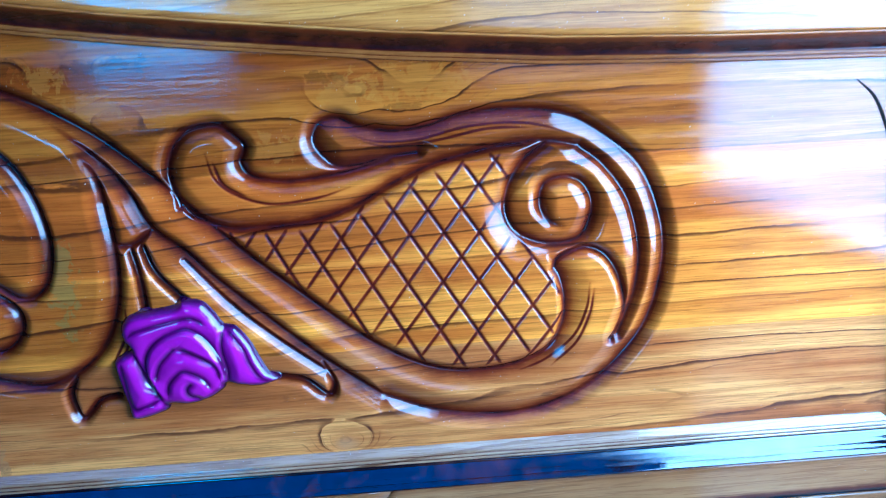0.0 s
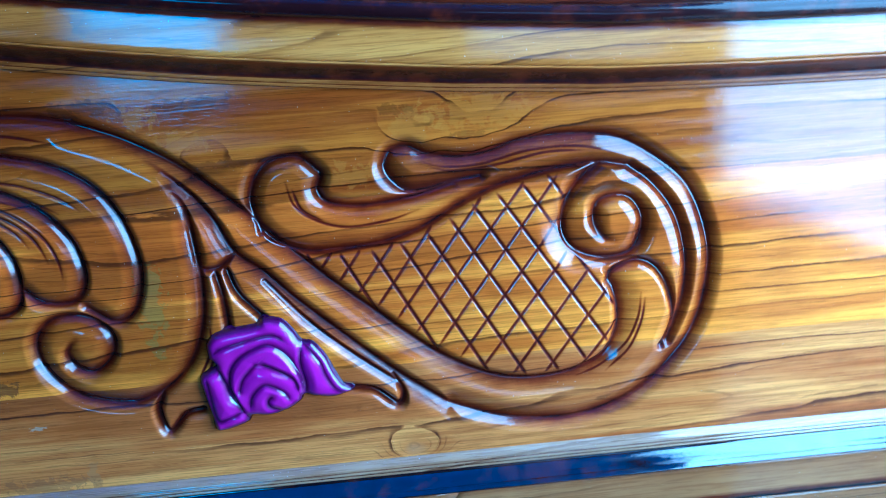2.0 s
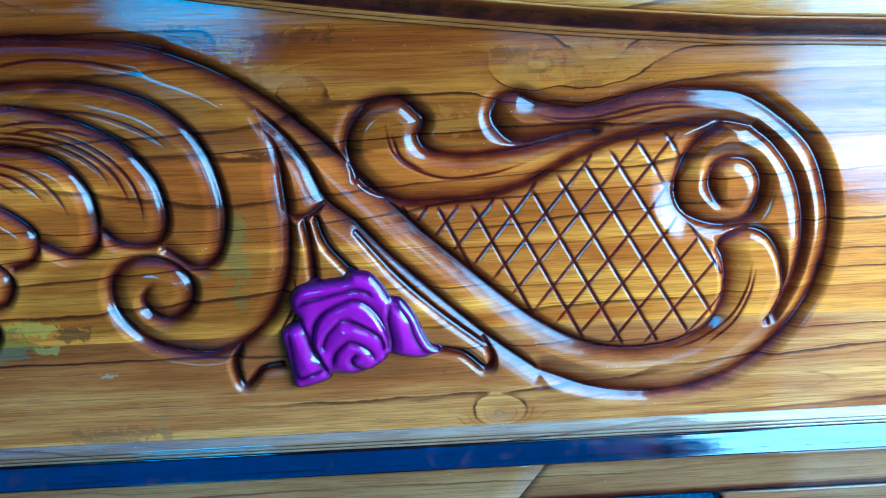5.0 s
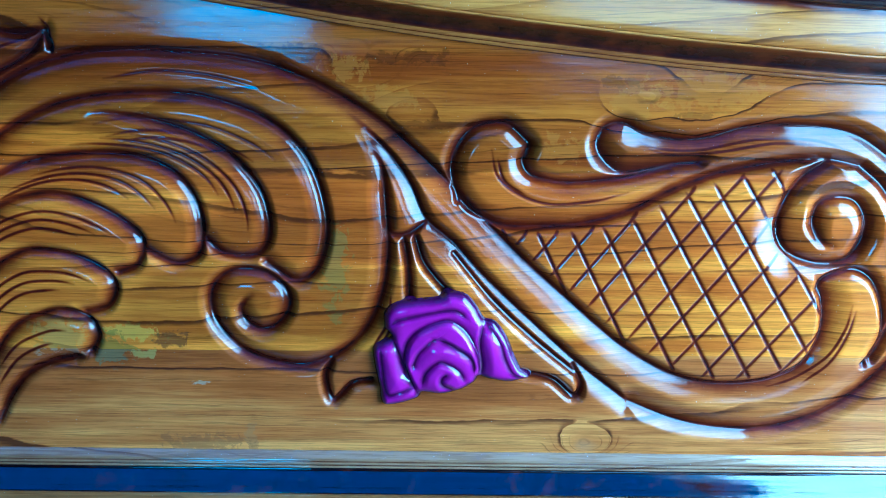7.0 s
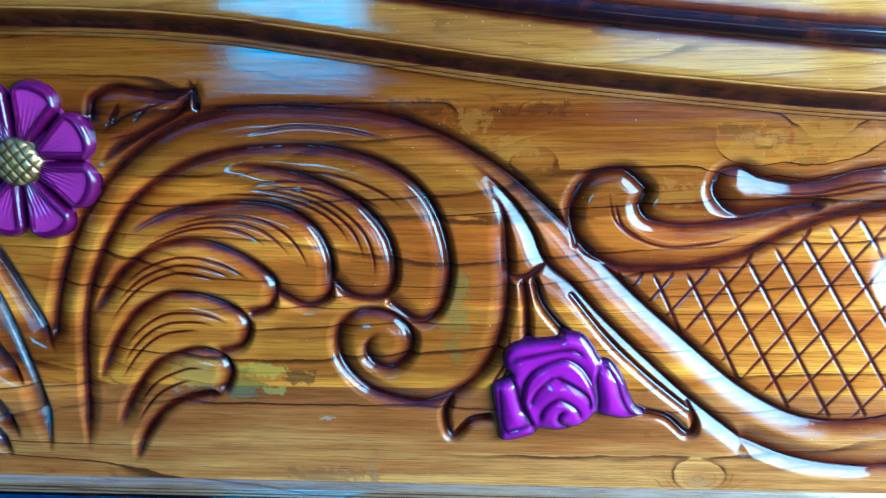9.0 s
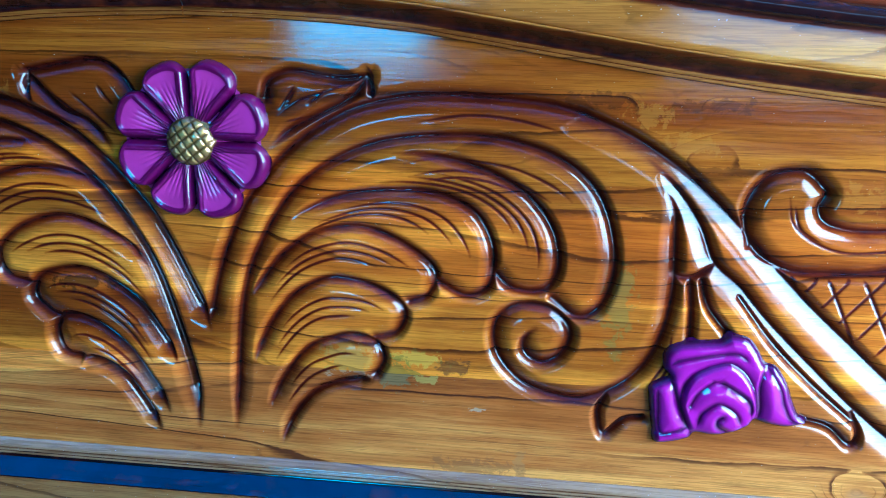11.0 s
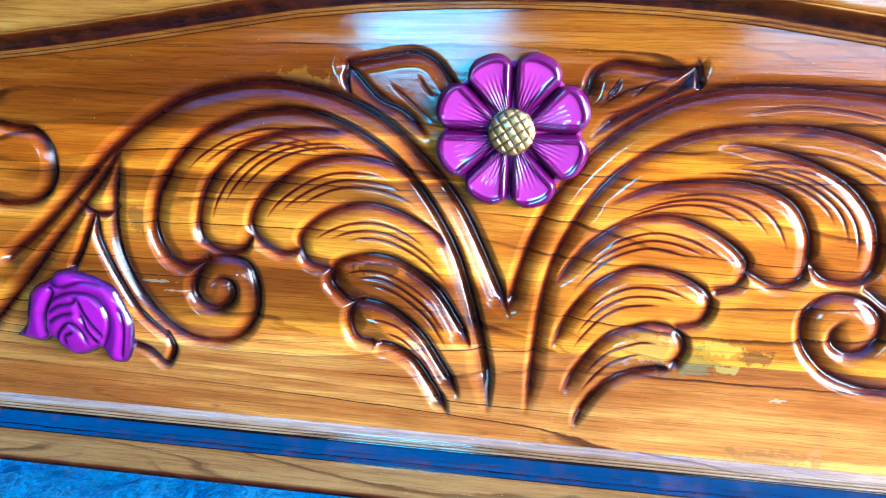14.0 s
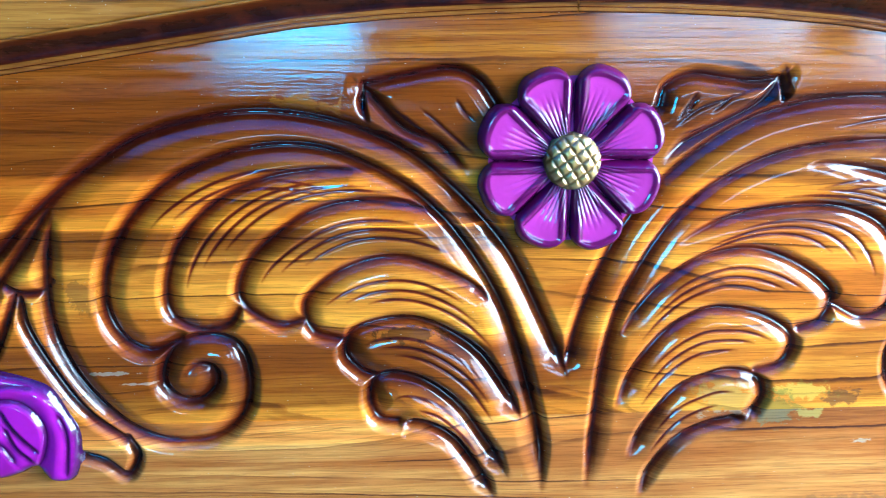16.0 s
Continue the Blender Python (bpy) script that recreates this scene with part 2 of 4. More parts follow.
# on the panel, each as x, z, half width, half height, colour, strength
PUTTY = [(0.155, Z0 - 0.148, 0.017, 0.0065, (0.62, 0.32, 0.035), 0.95), (0.138, Z0 - 0.160, 0.014, 0.010, (0.22, 0.16, 0.022), 0.8),
         (0.160, Z0 - 0.163, 0.010, 0.003, (0.52, 0.29, 0.020), 0.8), (0.105, Z0 - 0.150, 0.020, 0.014, (0.50, 0.30, 0.06), 0.6),
         (0.288, Z0 - 0.100, 0.010, 0.030, (0.20, 0.16, 0.030), 0.55), (-0.150, Z0 + 0.032, 0.018, 0.007, (0.9, 0.40, 0.05), 0.5)]
DRIPS = [(0.228, Z0 - 0.226, 0.005, 0.012, (0.50, 0.17, 0.015), 0.8), (0.196, Z0 - 0.229, 0.028, 0.007, (0.22, 0.080, 0.010), 0.5),
         (0.178, Z0 - 0.152, 0.014, 0.005, (0.09, 0.035, 0.014), 0.8), (-0.283, Z0 - 0.078, 0.009, 0.010, (0.15, 0.055, 0.012), 0.6)]
BURLS = [(0.298, Z0 + 0.026, 0.014, 0.007, (0.92, 0.40, 0.05), 0.46), (0.322, Z0 + 0.008, 0.020, 0.006, (0.92, 0.40, 0.05), 0.46),
         (0.520, Z0 + 0.014, 0.034, 0.012, (0.95, 0.42, 0.04), 0.40), (0.475, Z0 + 0.006, 0.014, 0.014, (0.95, 0.42, 0.05), 0.43),
         (0.430, Z0 - 0.022, 0.022, 0.008, (0.92, 0.40, 0.05), 0.37)]
BURNS = [(-0.090, Z0 - 0.106, 0.022, 0.005, (0.05, 0.020, 0.006), 0.85), (0.265, Z0 + 0.034, 0.022, 0.005, (0.045, 0.018, 0.008), 0.50),
         (0.335, Z0 + 0.032, 0.026, 0.004, (0.05, 0.018, 0.006), 0.46), (0.462, Z0 + 0.019, 0.014, 0.004, (0.05, 0.016, 0.006), 0.43),
         (0.512, Z0 - 0.001, 0.012, 0.003, (0.05, 0.016, 0.006), 0.43), (0.345, Z0 - 0.008, 0.030, 0.0025, (0.06, 0.020, 0.006), 0.43)]
SCUFFS = [(-0.272, Z0 - 0.126, 0.016, 0.0012, (0.66, 0.50, 0.34), 0.38), (-0.254, Z0 - 0.133, 0.012, 0.0010, (0.66, 0.50, 0.34), 0.38),
          (0.198, Z0 - 0.184, 0.008, 0.0022, (0.66, 0.46, 0.10), 0.5), (0.222, Z0 - 0.236, 0.009, 0.0010, (0.70, 0.52, 0.12), 0.6)]
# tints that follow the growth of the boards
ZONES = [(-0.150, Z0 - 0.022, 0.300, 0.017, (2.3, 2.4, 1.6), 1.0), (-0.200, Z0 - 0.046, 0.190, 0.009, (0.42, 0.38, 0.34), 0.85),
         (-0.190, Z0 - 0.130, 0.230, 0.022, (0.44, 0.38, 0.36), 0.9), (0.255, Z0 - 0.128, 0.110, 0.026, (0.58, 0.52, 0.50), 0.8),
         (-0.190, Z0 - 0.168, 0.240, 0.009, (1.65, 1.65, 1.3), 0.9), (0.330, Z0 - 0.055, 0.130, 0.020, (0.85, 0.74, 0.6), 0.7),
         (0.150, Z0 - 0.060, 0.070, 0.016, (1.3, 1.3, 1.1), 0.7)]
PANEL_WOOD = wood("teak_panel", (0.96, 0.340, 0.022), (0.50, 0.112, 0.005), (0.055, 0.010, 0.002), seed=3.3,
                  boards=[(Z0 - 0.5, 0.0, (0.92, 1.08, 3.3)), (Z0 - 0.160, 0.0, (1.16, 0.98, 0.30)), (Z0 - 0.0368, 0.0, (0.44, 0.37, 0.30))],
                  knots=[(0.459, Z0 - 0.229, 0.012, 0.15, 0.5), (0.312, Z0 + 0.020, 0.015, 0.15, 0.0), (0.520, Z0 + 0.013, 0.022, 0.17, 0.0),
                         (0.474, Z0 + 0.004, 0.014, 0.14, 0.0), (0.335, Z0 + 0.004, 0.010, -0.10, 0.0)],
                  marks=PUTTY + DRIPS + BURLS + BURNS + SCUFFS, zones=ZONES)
RAIL_WOOD = wood("teak_rail", (0.62, 0.27, 0.042), (0.44, 0.150, 0.017), (0.10, 0.030, 0.006), gloss=1.55, seed=8.1)
# paler, greyer wood: the sky's reflection on the splay put into the colour
COVE_WOOD = wood("teak_moulding", (0.56, 0.36, 0.20), (0.38, 0.21, 0.10), (0.10, 0.030, 0.006), gloss=1.95, seed=4.9, stain=(0.004, 0.0016, 0.004))
TOP_WOOD = wood("teak_top_moulding", (0.58, 0.25, 0.040), (0.40, 0.135, 0.016), (0.09, 0.026, 0.006), gloss=1.36, seed=1.2)
BASE_WOOD = wood("teak_base_rail", (0.50, 0.245, 0.080), (0.39, 0.165, 0.046), (0.12, 0.045, 0.015), gloss=1.48, seed=2.4)
SCARF_WOOD = wood("teak_base_rail_end", (0.45, 0.210, 0.068), (0.34, 0.138, 0.038), (0.10, 0.036, 0.012), gloss=1.48, seed=6.6)
STILE_WOOD = wood("teak_stile", (0.64, 0.28, 0.045), (0.44, 0.155, 0.018), (0.10, 0.030, 0.006), along="z", seed=5.7)
PURPLE = paint("magenta_paint", (0.48, 0.036, 0.26), (0.11, 0.0018, 0.058), (0.012, 0.0005, 0.010))
VIOLET = paint("violet_paint", (0.40, 0.010, 0.29), (0.085, 0.0012, 0.075), (0.018, 0.0005, 0.024))
GOLD = paint("gold_paint", (0.70, 0.38, 0.11), (0.40, 0.19, 0.045), (0.16, 0.060, 0.012), metal=0.75, rough=0.38)
CRACK_BLACK = streak("crack_black", (0.008, 0.004, 0.002))
RUBBLE = rubble("dark_earth", (0.050, 0.040, 0.031), (0.020, 0.016, 0.013), 22.0)
SHEET = plastic("blue_plastic", (0.07, 0.58, 0.78), (0.008, 0.16, 0.30))
TARP = tarp("blue_tarpaulin", (0.02, 0.48, 0.92))
CONCRETE = rubble("pale_concrete", (0.55, 0.53, 0.44), (0.42, 0.40, 0.34), 2.5)
PLASTER = rubble("dark_plaster", (0.07, 0.058, 0.045), (0.04, 0.033, 0.026), 3.0)


# ---- mesh helpers ----
def part(name, mesh_or_bm, mat, parent=None, label=""):
    """Links a bmesh or a mesh as one object under a thing or a part."""
    mesh = mesh_or_bm
    if isinstance(mesh_or_bm, bmesh.types.BMesh):
        mesh = bpy.data.meshes.new(name)
        mesh_or_bm.to_mesh(mesh)
        mesh_or_bm.free()
    if not mesh.materials:
        mesh.materials.append(mat)
    ob = new(name, mesh)
    if parent:
        ob.parent = parent
    if label:
        tagged(ob, label)
    return ob


def sheet(name, rows, stain=None, closed=False):
    """A smooth mesh from a grid of points, rows x columns; closed joins the last column to the first."""
    rows = np.asarray(rows, float)
    n, c = rows.shape[:2]
    mesh = bpy.data.meshes.new(name)
    i = np.arange(n * c).reshape(n, c)
    j = np.concatenate([i, i[:, :1]], 1) if closed else i
    quads = np.stack([j[:-1, :-1], j[:-1, 1:], j[1:, 1:], j[1:, :-1]], -1).reshape(-1, 4)
    fill(mesh, rows.reshape(-1, 3), quads, None if stain is None else np.asarray(stain, float).ravel())
    return mesh


def fill(mesh, points, quads, stain=None):
    mesh.vertices.add(len(points))
    mesh.vertices.foreach_set("co", np.ascontiguousarray(points, np.float32).ravel())
    mesh.loops.add(quads.size)
    mesh.loops.foreach_set("vertex_index", np.ascontiguousarray(quads, np.int32).ravel())
    mesh.polygons.add(len(quads))
    mesh.polygons.foreach_set("loop_start", np.arange(0, quads.size, 4, dtype=np.int32))
    mesh.update(calc_edges=True)
    mesh.polygons.foreach_set("use_smooth", np.ones(len(quads), bool))
    if stain is not None:
        a = mesh.attributes.new("stain", "FLOAT", "POINT")
        a.data.foreach_set("value", np.ascontiguousarray(stain, np.float32))
    mesh.validate()
    mesh.update()
    return mesh


def spline(points, step=0.001):
    """A Catmull-Rom curve through the points, sampled evenly."""
    p = np.asarray(points, float)
    p = np.concatenate([[2 * p[0] - p[1]], p, [2 * p[-1] - p[-2]]])
    out = []
    for a, b, c, d in zip(p[:-3], p[1:-2], p[2:-1], p[3:]):
        n = max(2, int(np.linalg.norm(c - b) / 0.0004))
        t = np.linspace(0, 1, n, endpoint=False)[:, None]
        out.append(0.5 * (2 * b + (c - a) * t + (2 * a - 5 * b + 4 * c - d) * t**2 + (3 * b - a - 3 * c + d) * t**3))
    out = np.concatenate([*out, p[-2:-1]])
    s = np.r_[0, np.cumsum(np.linalg.norm(np.diff(out, axis=0), axis=1))]
    at = np.linspace(0, s[-1], max(4, int(s[-1] / step)))
    return np.stack([np.interp(at, s, out[:, n]) for n in range(2)], 1)


def resampled(curve, n):
    s = np.r_[0, np.cumsum(np.linalg.norm(np.diff(curve, axis=0), axis=1))]
    at = np.linspace(0, s[-1], n)
    return np.stack([np.interp(at, s, curve[:, k]) for k in range(2)], 1)


def inside(px, pz, poly):
    """Even-odd test of many points against a polygon."""
    hit = np.zeros(px.shape, bool)
    q = np.roll(poly, -1, 0)
    for (ax, az), (bx, bz) in zip(poly, q):
        if az == bz:
            continue
        hit ^= ((az > pz) != (bz > pz)) & (px < (bx - ax) * (pz - az) / (bz - az) + ax)
    return hit


# ---- the carved board: strokes of the gouge, in metres from the flower's centre ----
def arch(x):
    """Lower edge of the top moulding."""
    return np.interp(np.abs(x), [0, 0.05, 0.1, 0.15, 0.2, 0.25, 0.3, 0.35, 0.4, 0.5, 0.6, 0.7, 0.85],
                     [0.0805, 0.0795, 0.077, 0.0725, 0.065, 0.0575, 0.050, 0.0435, 0.038, 0.028, 0.0205, 0.017, 0.0145])


STEP = 0.0006
GX, GZ = np.meshgrid(np.arange(-0.46, 0.72, STEP), np.arange(-0.246, 0.090, STEP), indexing="ij")
DEPTH, STAIN = np.zeros(GX.shape), np.zeros(GX.shape)


def cut(curve, depth=0.0058, left=0.010, right=0.010, glaze=0.0028, amount=0.88, halo=0.58, ends=(0.0, 0.0), bend=1.6, gouge=(0.0011, 0.0040)):
    """One stroke: a hollow gouge, shoulders rounded off over their own width on either side, and the dark glaze sprayed along it."""
    c = spline(curve, 0.0005) if isinstance(curve, list) else curve
    run = np.gradient(c, axis=0)
    run /= np.linalg.norm(run, axis=1, keepdims=True) + 1e-12
    s = np.linspace(0, 1, len(c))
    fade = np.ones(len(c))
    if ends[0]:
        fade *= np.clip(s / ends[0], 0.05, 1)
    if ends[1]:
        fade *= np.clip((1 - s) / ends[1], 0.05, 1)
    reach = max(left, right, 2.2 * glaze, 0.016 if halo else 0)
    n = int(reach / STEP) + 2
    for (x, z), (tx, tz), f in zip(c, run, fade):
        i, j = int((x + 0.46) / STEP), int((z + 0.246) / STEP)
        a = (slice(max(i - n, 0), max(i + n + 2, 0)), slice(max(j - n, 0), max(j + n + 2, 0)))
        dx, dz = GX[a] - x, GZ[a] - z
        if not dx.size:
            continue
        d = np.hypot(dx, dz)
        side = np.where(tx * dz - tz * dx > 0, left, right) * (0.4 + 0.6 * f)
        hollow = gouge[0] * np.clip(1 - (d / gouge[1]) ** 2, 0, 1) ** 1.15
        shoulder = depth * np.clip(1 - (np.sqrt(d * d + 1e-6) - 0.001) / side, 0, 1) ** bend if depth else 0.0
        DEPTH[a] = np.maximum(DEPTH[a], f * (hollow + shoulder))
        g = amount * np.exp(-((d / glaze) ** 2))
        if halo:
            g = np.maximum(g, halo * np.exp(-((d / np.clip(0.72 * side, 0.0032, 0.0088)) ** 1.6)))
        STAIN[a] = np.maximum(STAIN[a], g * min(1, 0.3 + f))


def hair(a, b, f, s0, s1):
    """A fine veining line between two strokes."""
    n = 420
    c = resampled(a, n) * (1 - f) + resampled(b, n) * f
    cut(c[int(s0 * n): int(s1 * n)], 0, 0.0015, 0.0015, 0.0010, 0.88, 0, (0.3, 0.2), gouge=(0.0009, 0.0015))


S = {}


def stroke(name, points, **how):
    S[name] = spline(points)
    cut(spline(points, 0.0004), **how)


# the arch and the stem that runs into the great scroll
stroke("arch_outer", [(0.002, -0.131), (0.012, -0.091), (0.026, -0.055), (0.043, -0.027), (0.067, -0.002), (0.094, 0.017), (0.121, 0.028), (0.162, 0.034), (0.226, 0.031), (0.257, 0.025)], left=0.007, right=0.0115, ends=(0.03, 0), depth=0.0050)
stroke("stem_upper", [(0.257, 0.025), (0.288, 0.012), (0.319, -0.007), (0.343, -0.027), (0.364, -0.047), (0.382, -0.066), (0.409, -0.093), (0.437, -0.118), (0.47, -0.147), (0.489, -0.161), (0.512, -0.174), (0.535, -0.181), (0.559, -0.182), (0.583, -0.178), (0.602, -0.168), (0.611, -0.152), (0.613, -0.136), (0.61, -0.12), (0.606, -0.112)], left=0.0060, right=0.0172, gouge=(0.0, 0.004))
stroke("cusp", [(0.606, -0.112), (0.608, -0.106), (0.617, -0.101), (0.629, -0.099), (0.641, -0.106), (0.65, -0.122), (0.654, -0.143), (0.649, -0.159), (0.645, -0.166)], left=0.0060, right=0.0060, depth=0.0047)
stroke("stem_lower_a", [(0.296, 0.001), (0.311, -0.012), (0.326, -0.029), (0.338, -0.047), (0.348, -0.069), (0.366, -0.085), (0.386, -0.107), (0.414, -0.134), (0.45, -0.167), (0.488, -0.197)], left=0.0060, right=0.0138, ends=(0.15, 0), gouge=(0.0, 0.004))
stroke("scroll_outer", [(0.488, -0.197), (0.52, -0.21), (0.552, -0.216), (0.585, -0.216), (0.621, -0.204), (0.651, -0.18), (0.672, -0.148), (0.68, -0.108), (0.676, -0.077), (0.662, -0.046), (0.637, -0.024), (0.611, -0.01), (0.578, -0.006), (0.546, -0.008), (0.525, -0.014), (0.504, -0.016), (0.483, -0.012), (0.469, -0.006), (0.458, -0.009), (0.454, -0.019), (0.458, -0.028), (0.468, -0.036), (0.482, -0.036), (0.5, -0.032), (0.518, -0.03)], left=0.0172, right=0.0080, depth=0.0070, gouge=(0.0, 0.004))
stroke("leaf_upper", [(0.368, -0.056), (0.363, -0.036), (0.368, -0.019), (0.379, -0.009), (0.396, -0.007), (0.408, -0.016), (0.411, -0.021), (0.408, -0.031), (0.415, -0.04), (0.436, -0.044), (0.461, -0.042), (0.482, -0.038), (0.5, -0.033)], left=0.0080)
stroke("leaf_lower", [(0.364, -0.047), (0.375, -0.062), (0.395, -0.072), (0.417, -0.073), (0.446, -0.071), (0.475, -0.063), (0.504, -0.048), (0.529, -0.038), (0.554, -0.032), (0.579, -0.028), (0.601, -0.027), (0.622, -0.031)], left=0.0115, right=0.0050)
stroke("scroll_eye", [(0.601, -0.027), (0.587, -0.038), (0.577, -0.053), (0.574, -0.072), (0.582, -0.087), (0.602, -0.095), (0.621, -0.093), (0.629, -0.082), (0.631, -0.067), (0.623, -0.054), (0.61, -0.051), (0.599, -0.056), (0.597, -0.069), (0.602, -0.079), (0.611, -0.083)], depth=0.0061, ends=(0, 0.1))
cut(S["scroll_eye"][28:95], 0.006, 0.018, 0.018, 0.004, 0.0, 0, (0.3, 0.3), gouge=(0.0, 0.001))
stroke("scroll_inner", [(0.622, -0.031), (0.639, -0.045), (0.655, -0.068), (0.663, -0.099), (0.662, -0.127), (0.656, -0.147), (0.65, -0.163)], depth=0.0061, left=0.0115, right=0.0115)
stroke("band", [(0.308, -0.013), (0.319, -0.034), (0.322, -0.063), (0.323, -0.088), (0.32, -0.115), (0.31, -0.141), (0.293, -0.16), (0.27, -0.171), (0.248, -0.17), (0.227, -0.162), (0.212, -0.147), (0.206, -0.131), (0.208, -0.116), (0.219, -0.106), (0.233, -0.104), (0.246, -0.108), (0.256, -0.118), (0.257, -0.13), (0.25, -0.141), (0.239, -0.146), (0.229, -0.141), (0.226, -0.132), (0.229, -0.125), (0.234, -0.121)], depth=0.0050, left=0.0070, right=0.0115, ends=(0.1, 0.05))
# plumes of one side
stroke("plume_a", [(0.019, -0.211), (0.022, -0.167), (0.026, -0.124), (0.035, -0.086), (0.056, -0.046), (0.08, -0.02), (0.114, -0.001), (0.148, 0.007), (0.19, 0.009), (0.218, 0.005), (0.246, -0.005), (0.267, -0.022), (0.279, -0.045), (0.284, -0.074), (0.279, -0.098), (0.27, -0.109), (0.259, -0.11), (0.244, -0.099)], left=0.0055, right=0.0115, ends=(0.06, 0), depth=0.0044)
stroke("plume_b", [(0.136, -0.004), (0.154, -0.004), (0.182, -0.009), (0.207, -0.018), (0.228, -0.032), (0.243, -0.053), (0.247, -0.076), (0.241, -0.091), (0.229, -0.095), (0.215, -0.092), (0.206, -0.084)], left=0.0055, right=0.0098, ends=(0.2, 0), depth=0.0044)
stroke("plume_c", [(0.063, -0.051), (0.098, -0.035), (0.134, -0.029), (0.163, -0.03), (0.188, -0.04), (0.201, -0.058), (0.204, -0.077), (0.2, -0.094), (0.185, -0.1), (0.166, -0.091)], left=0.0055, right=0.0098, ends=(0.2, 0), depth=0.0044)
stroke("plume_d", [(0.033, -0.111), (0.051, -0.085), (0.065, -0.071), (0.083, -0.06), (0.108, -0.055), (0.131, -0.06), (0.154, -0.073), (0.165, -0.086), (0.16, -0.101), (0.147, -0.107)], left=0.0055, right=0.0098, ends=(0.1, 0), depth=0.0044)
stroke("plume_e", [(0.035, -0.157), (0.046, -0.131), (0.064, -0.107), (0.086, -0.094), (0.104, -0.093), (0.124, -0.098), (0.139, -0.107), (0.144, -0.117), (0.138, -0.13), (0.123, -0.135)], left=0.0055, right=0.0098, ends=(0.1, 0), depth=0.0044)
stroke("plume_f", [(0.045, -0.192), (0.056, -0.169), (0.074, -0.146), (0.093, -0.137), (0.108, -0.134), (0.124, -0.139), (0.129, -0.151), (0.124, -0.162)], left=0.0055, right=0.0098, ends=(0.1, 0), depth=0.0044)
stroke("plume_g", [(0.054, -0.219), (0.062, -0.2), (0.077, -0.181), (0.096, -0.171), (0.121, -0.166)], left=0.0068, right=0.0060, ends=(0.15, 0.1), depth=0.0050)
# plumes of the other side
stroke("stem_other", [(0.003, -0.133), (-0.009, -0.105), (-0.028, -0.065), (-0.044, -0.041), (-0.068, -0.015), (-0.091, 0.004), (-0.115, 0.016), (-0.146, 0.025), (-0.178, 0.028), (-0.21, 0.024), (-0.244, 0.014), (-0.279, -0.007), (-0.308, -0.03), (-0.338, -0.06), (-0.369, -0.089), (-0.401, -0.115)], left=0.0145, right=0.007, ends=(0.03, 0), depth=0.0072)
stroke("plume_h", [(-0.01, -0.212), (-0.012, -0.178), (-0.022, -0.135), (-0.035, -0.093), (-0.052, -0.061), (-0.072, -0.034), (-0.095, -0.014), (-0.123, 0.001), (-0.146, 0.008), (-0.17, 0.009), (-0.199, 0.003), (-0.229, -0.011), (-0.252, -0.032), (-0.267, -0.057), (-0.272, -0.083), (-0.265, -0.104), (-0.25, -0.114), (-0.23, -0.107)], left=0.0145, right=0.0064, ends=(0.06, 0), depth=0.0072)
stroke("plume_i", [(-0.091, -0.011), (-0.115, -0.005), (-0.147, -0.005), (-0.175, -0.01), (-0.201, -0.022), (-0.223, -0.043), (-0.234, -0.069), (-0.233, -0.09), (-0.218, -0.1), (-0.201, -0.097), (-0.194, -0.088)], left=0.0105, right=0.0055, ends=(0.2, 0), depth=0.0046)
stroke("plume_j", [(-0.052, -0.055), (-0.076, -0.033), (-0.095, -0.024), (-0.123, -0.023), (-0.148, -0.029), (-0.169, -0.042), (-0.186, -0.058), (-0.193, -0.075), (-0.188, -0.088), (-0.171, -0.098), (-0.156, -0.095)], left=0.0105, right=0.0055, ends=(0.2, 0), depth=0.0046)
stroke("plume_k", [(-0.035, -0.098), (-0.051, -0.078), (-0.075, -0.064), (-0.1, -0.057), (-0.124, -0.061), (-0.145, -0.073), (-0.155, -0.086), (-0.15, -0.103), (-0.131, -0.109)], left=0.0105, right=0.0055, ends=(0.15, 0), depth=0.0046)
stroke("plume_l", [(-0.023, -0.165), (-0.034, -0.144), (-0.051, -0.119), (-0.075, -0.102), (-0.096, -0.096), (-0.117, -0.099), (-0.129, -0.106), (-0.132, -0.119), (-0.123, -0.13), (-0.115, -0.134)], left=0.0145, right=0.0064, ends=(0.1, 0), depth=0.0072)
stroke("plume_m", [(-0.033, -0.202), (-0.046, -0.18), (-0.063, -0.155), (-0.084, -0.138), (-0.104, -0.132), (-0.115, -0.136), (-0.118, -0.149), (-0.113, -0.162), (-0.101, -0.165)], left=0.0145, right=0.0064, ends=(0.1, 0), depth=0.0072)
stroke("plume_n", [(-0.041, -0.217), (-0.054, -0.195), (-0.067, -0.177), (-0.084, -0.167), (-0.101, -0.165)], left=0.010, right=0.0064, ends=(0.15, 0.1), depth=0.0072)
stroke("band_other", [(-0.292, -0.021), (-0.299, -0.046), (-0.304, -0.071), (-0.303, -0.102), (-0.292, -0.132), (-0.272, -0.158), (-0.25, -0.172), (-0.223, -0.174), (-0.205, -0.166), (-0.193, -0.149), (-0.191, -0.127), (-0.197, -0.11), (-0.212, -0.104), (-0.228, -0.107), (-0.239, -0.118), (-0.243, -0.134), (-0.235, -0.145), (-0.222, -0.146), (-0.212, -0.137), (-0.212, -0.126), (-0.22, -0.122), (-0.228, -0.127)], left=0.0115, right=0.0070, ends=(0.1, 0.05))
stroke("stem_other_lower", [(-0.275, -0.005), (-0.291, -0.019), (-0.309, -0.042), (-0.33, -0.068), (-0.362, -0.104), (-0.408, -0.157), (-0.455, -0.205)], ends=(0.15, 0))
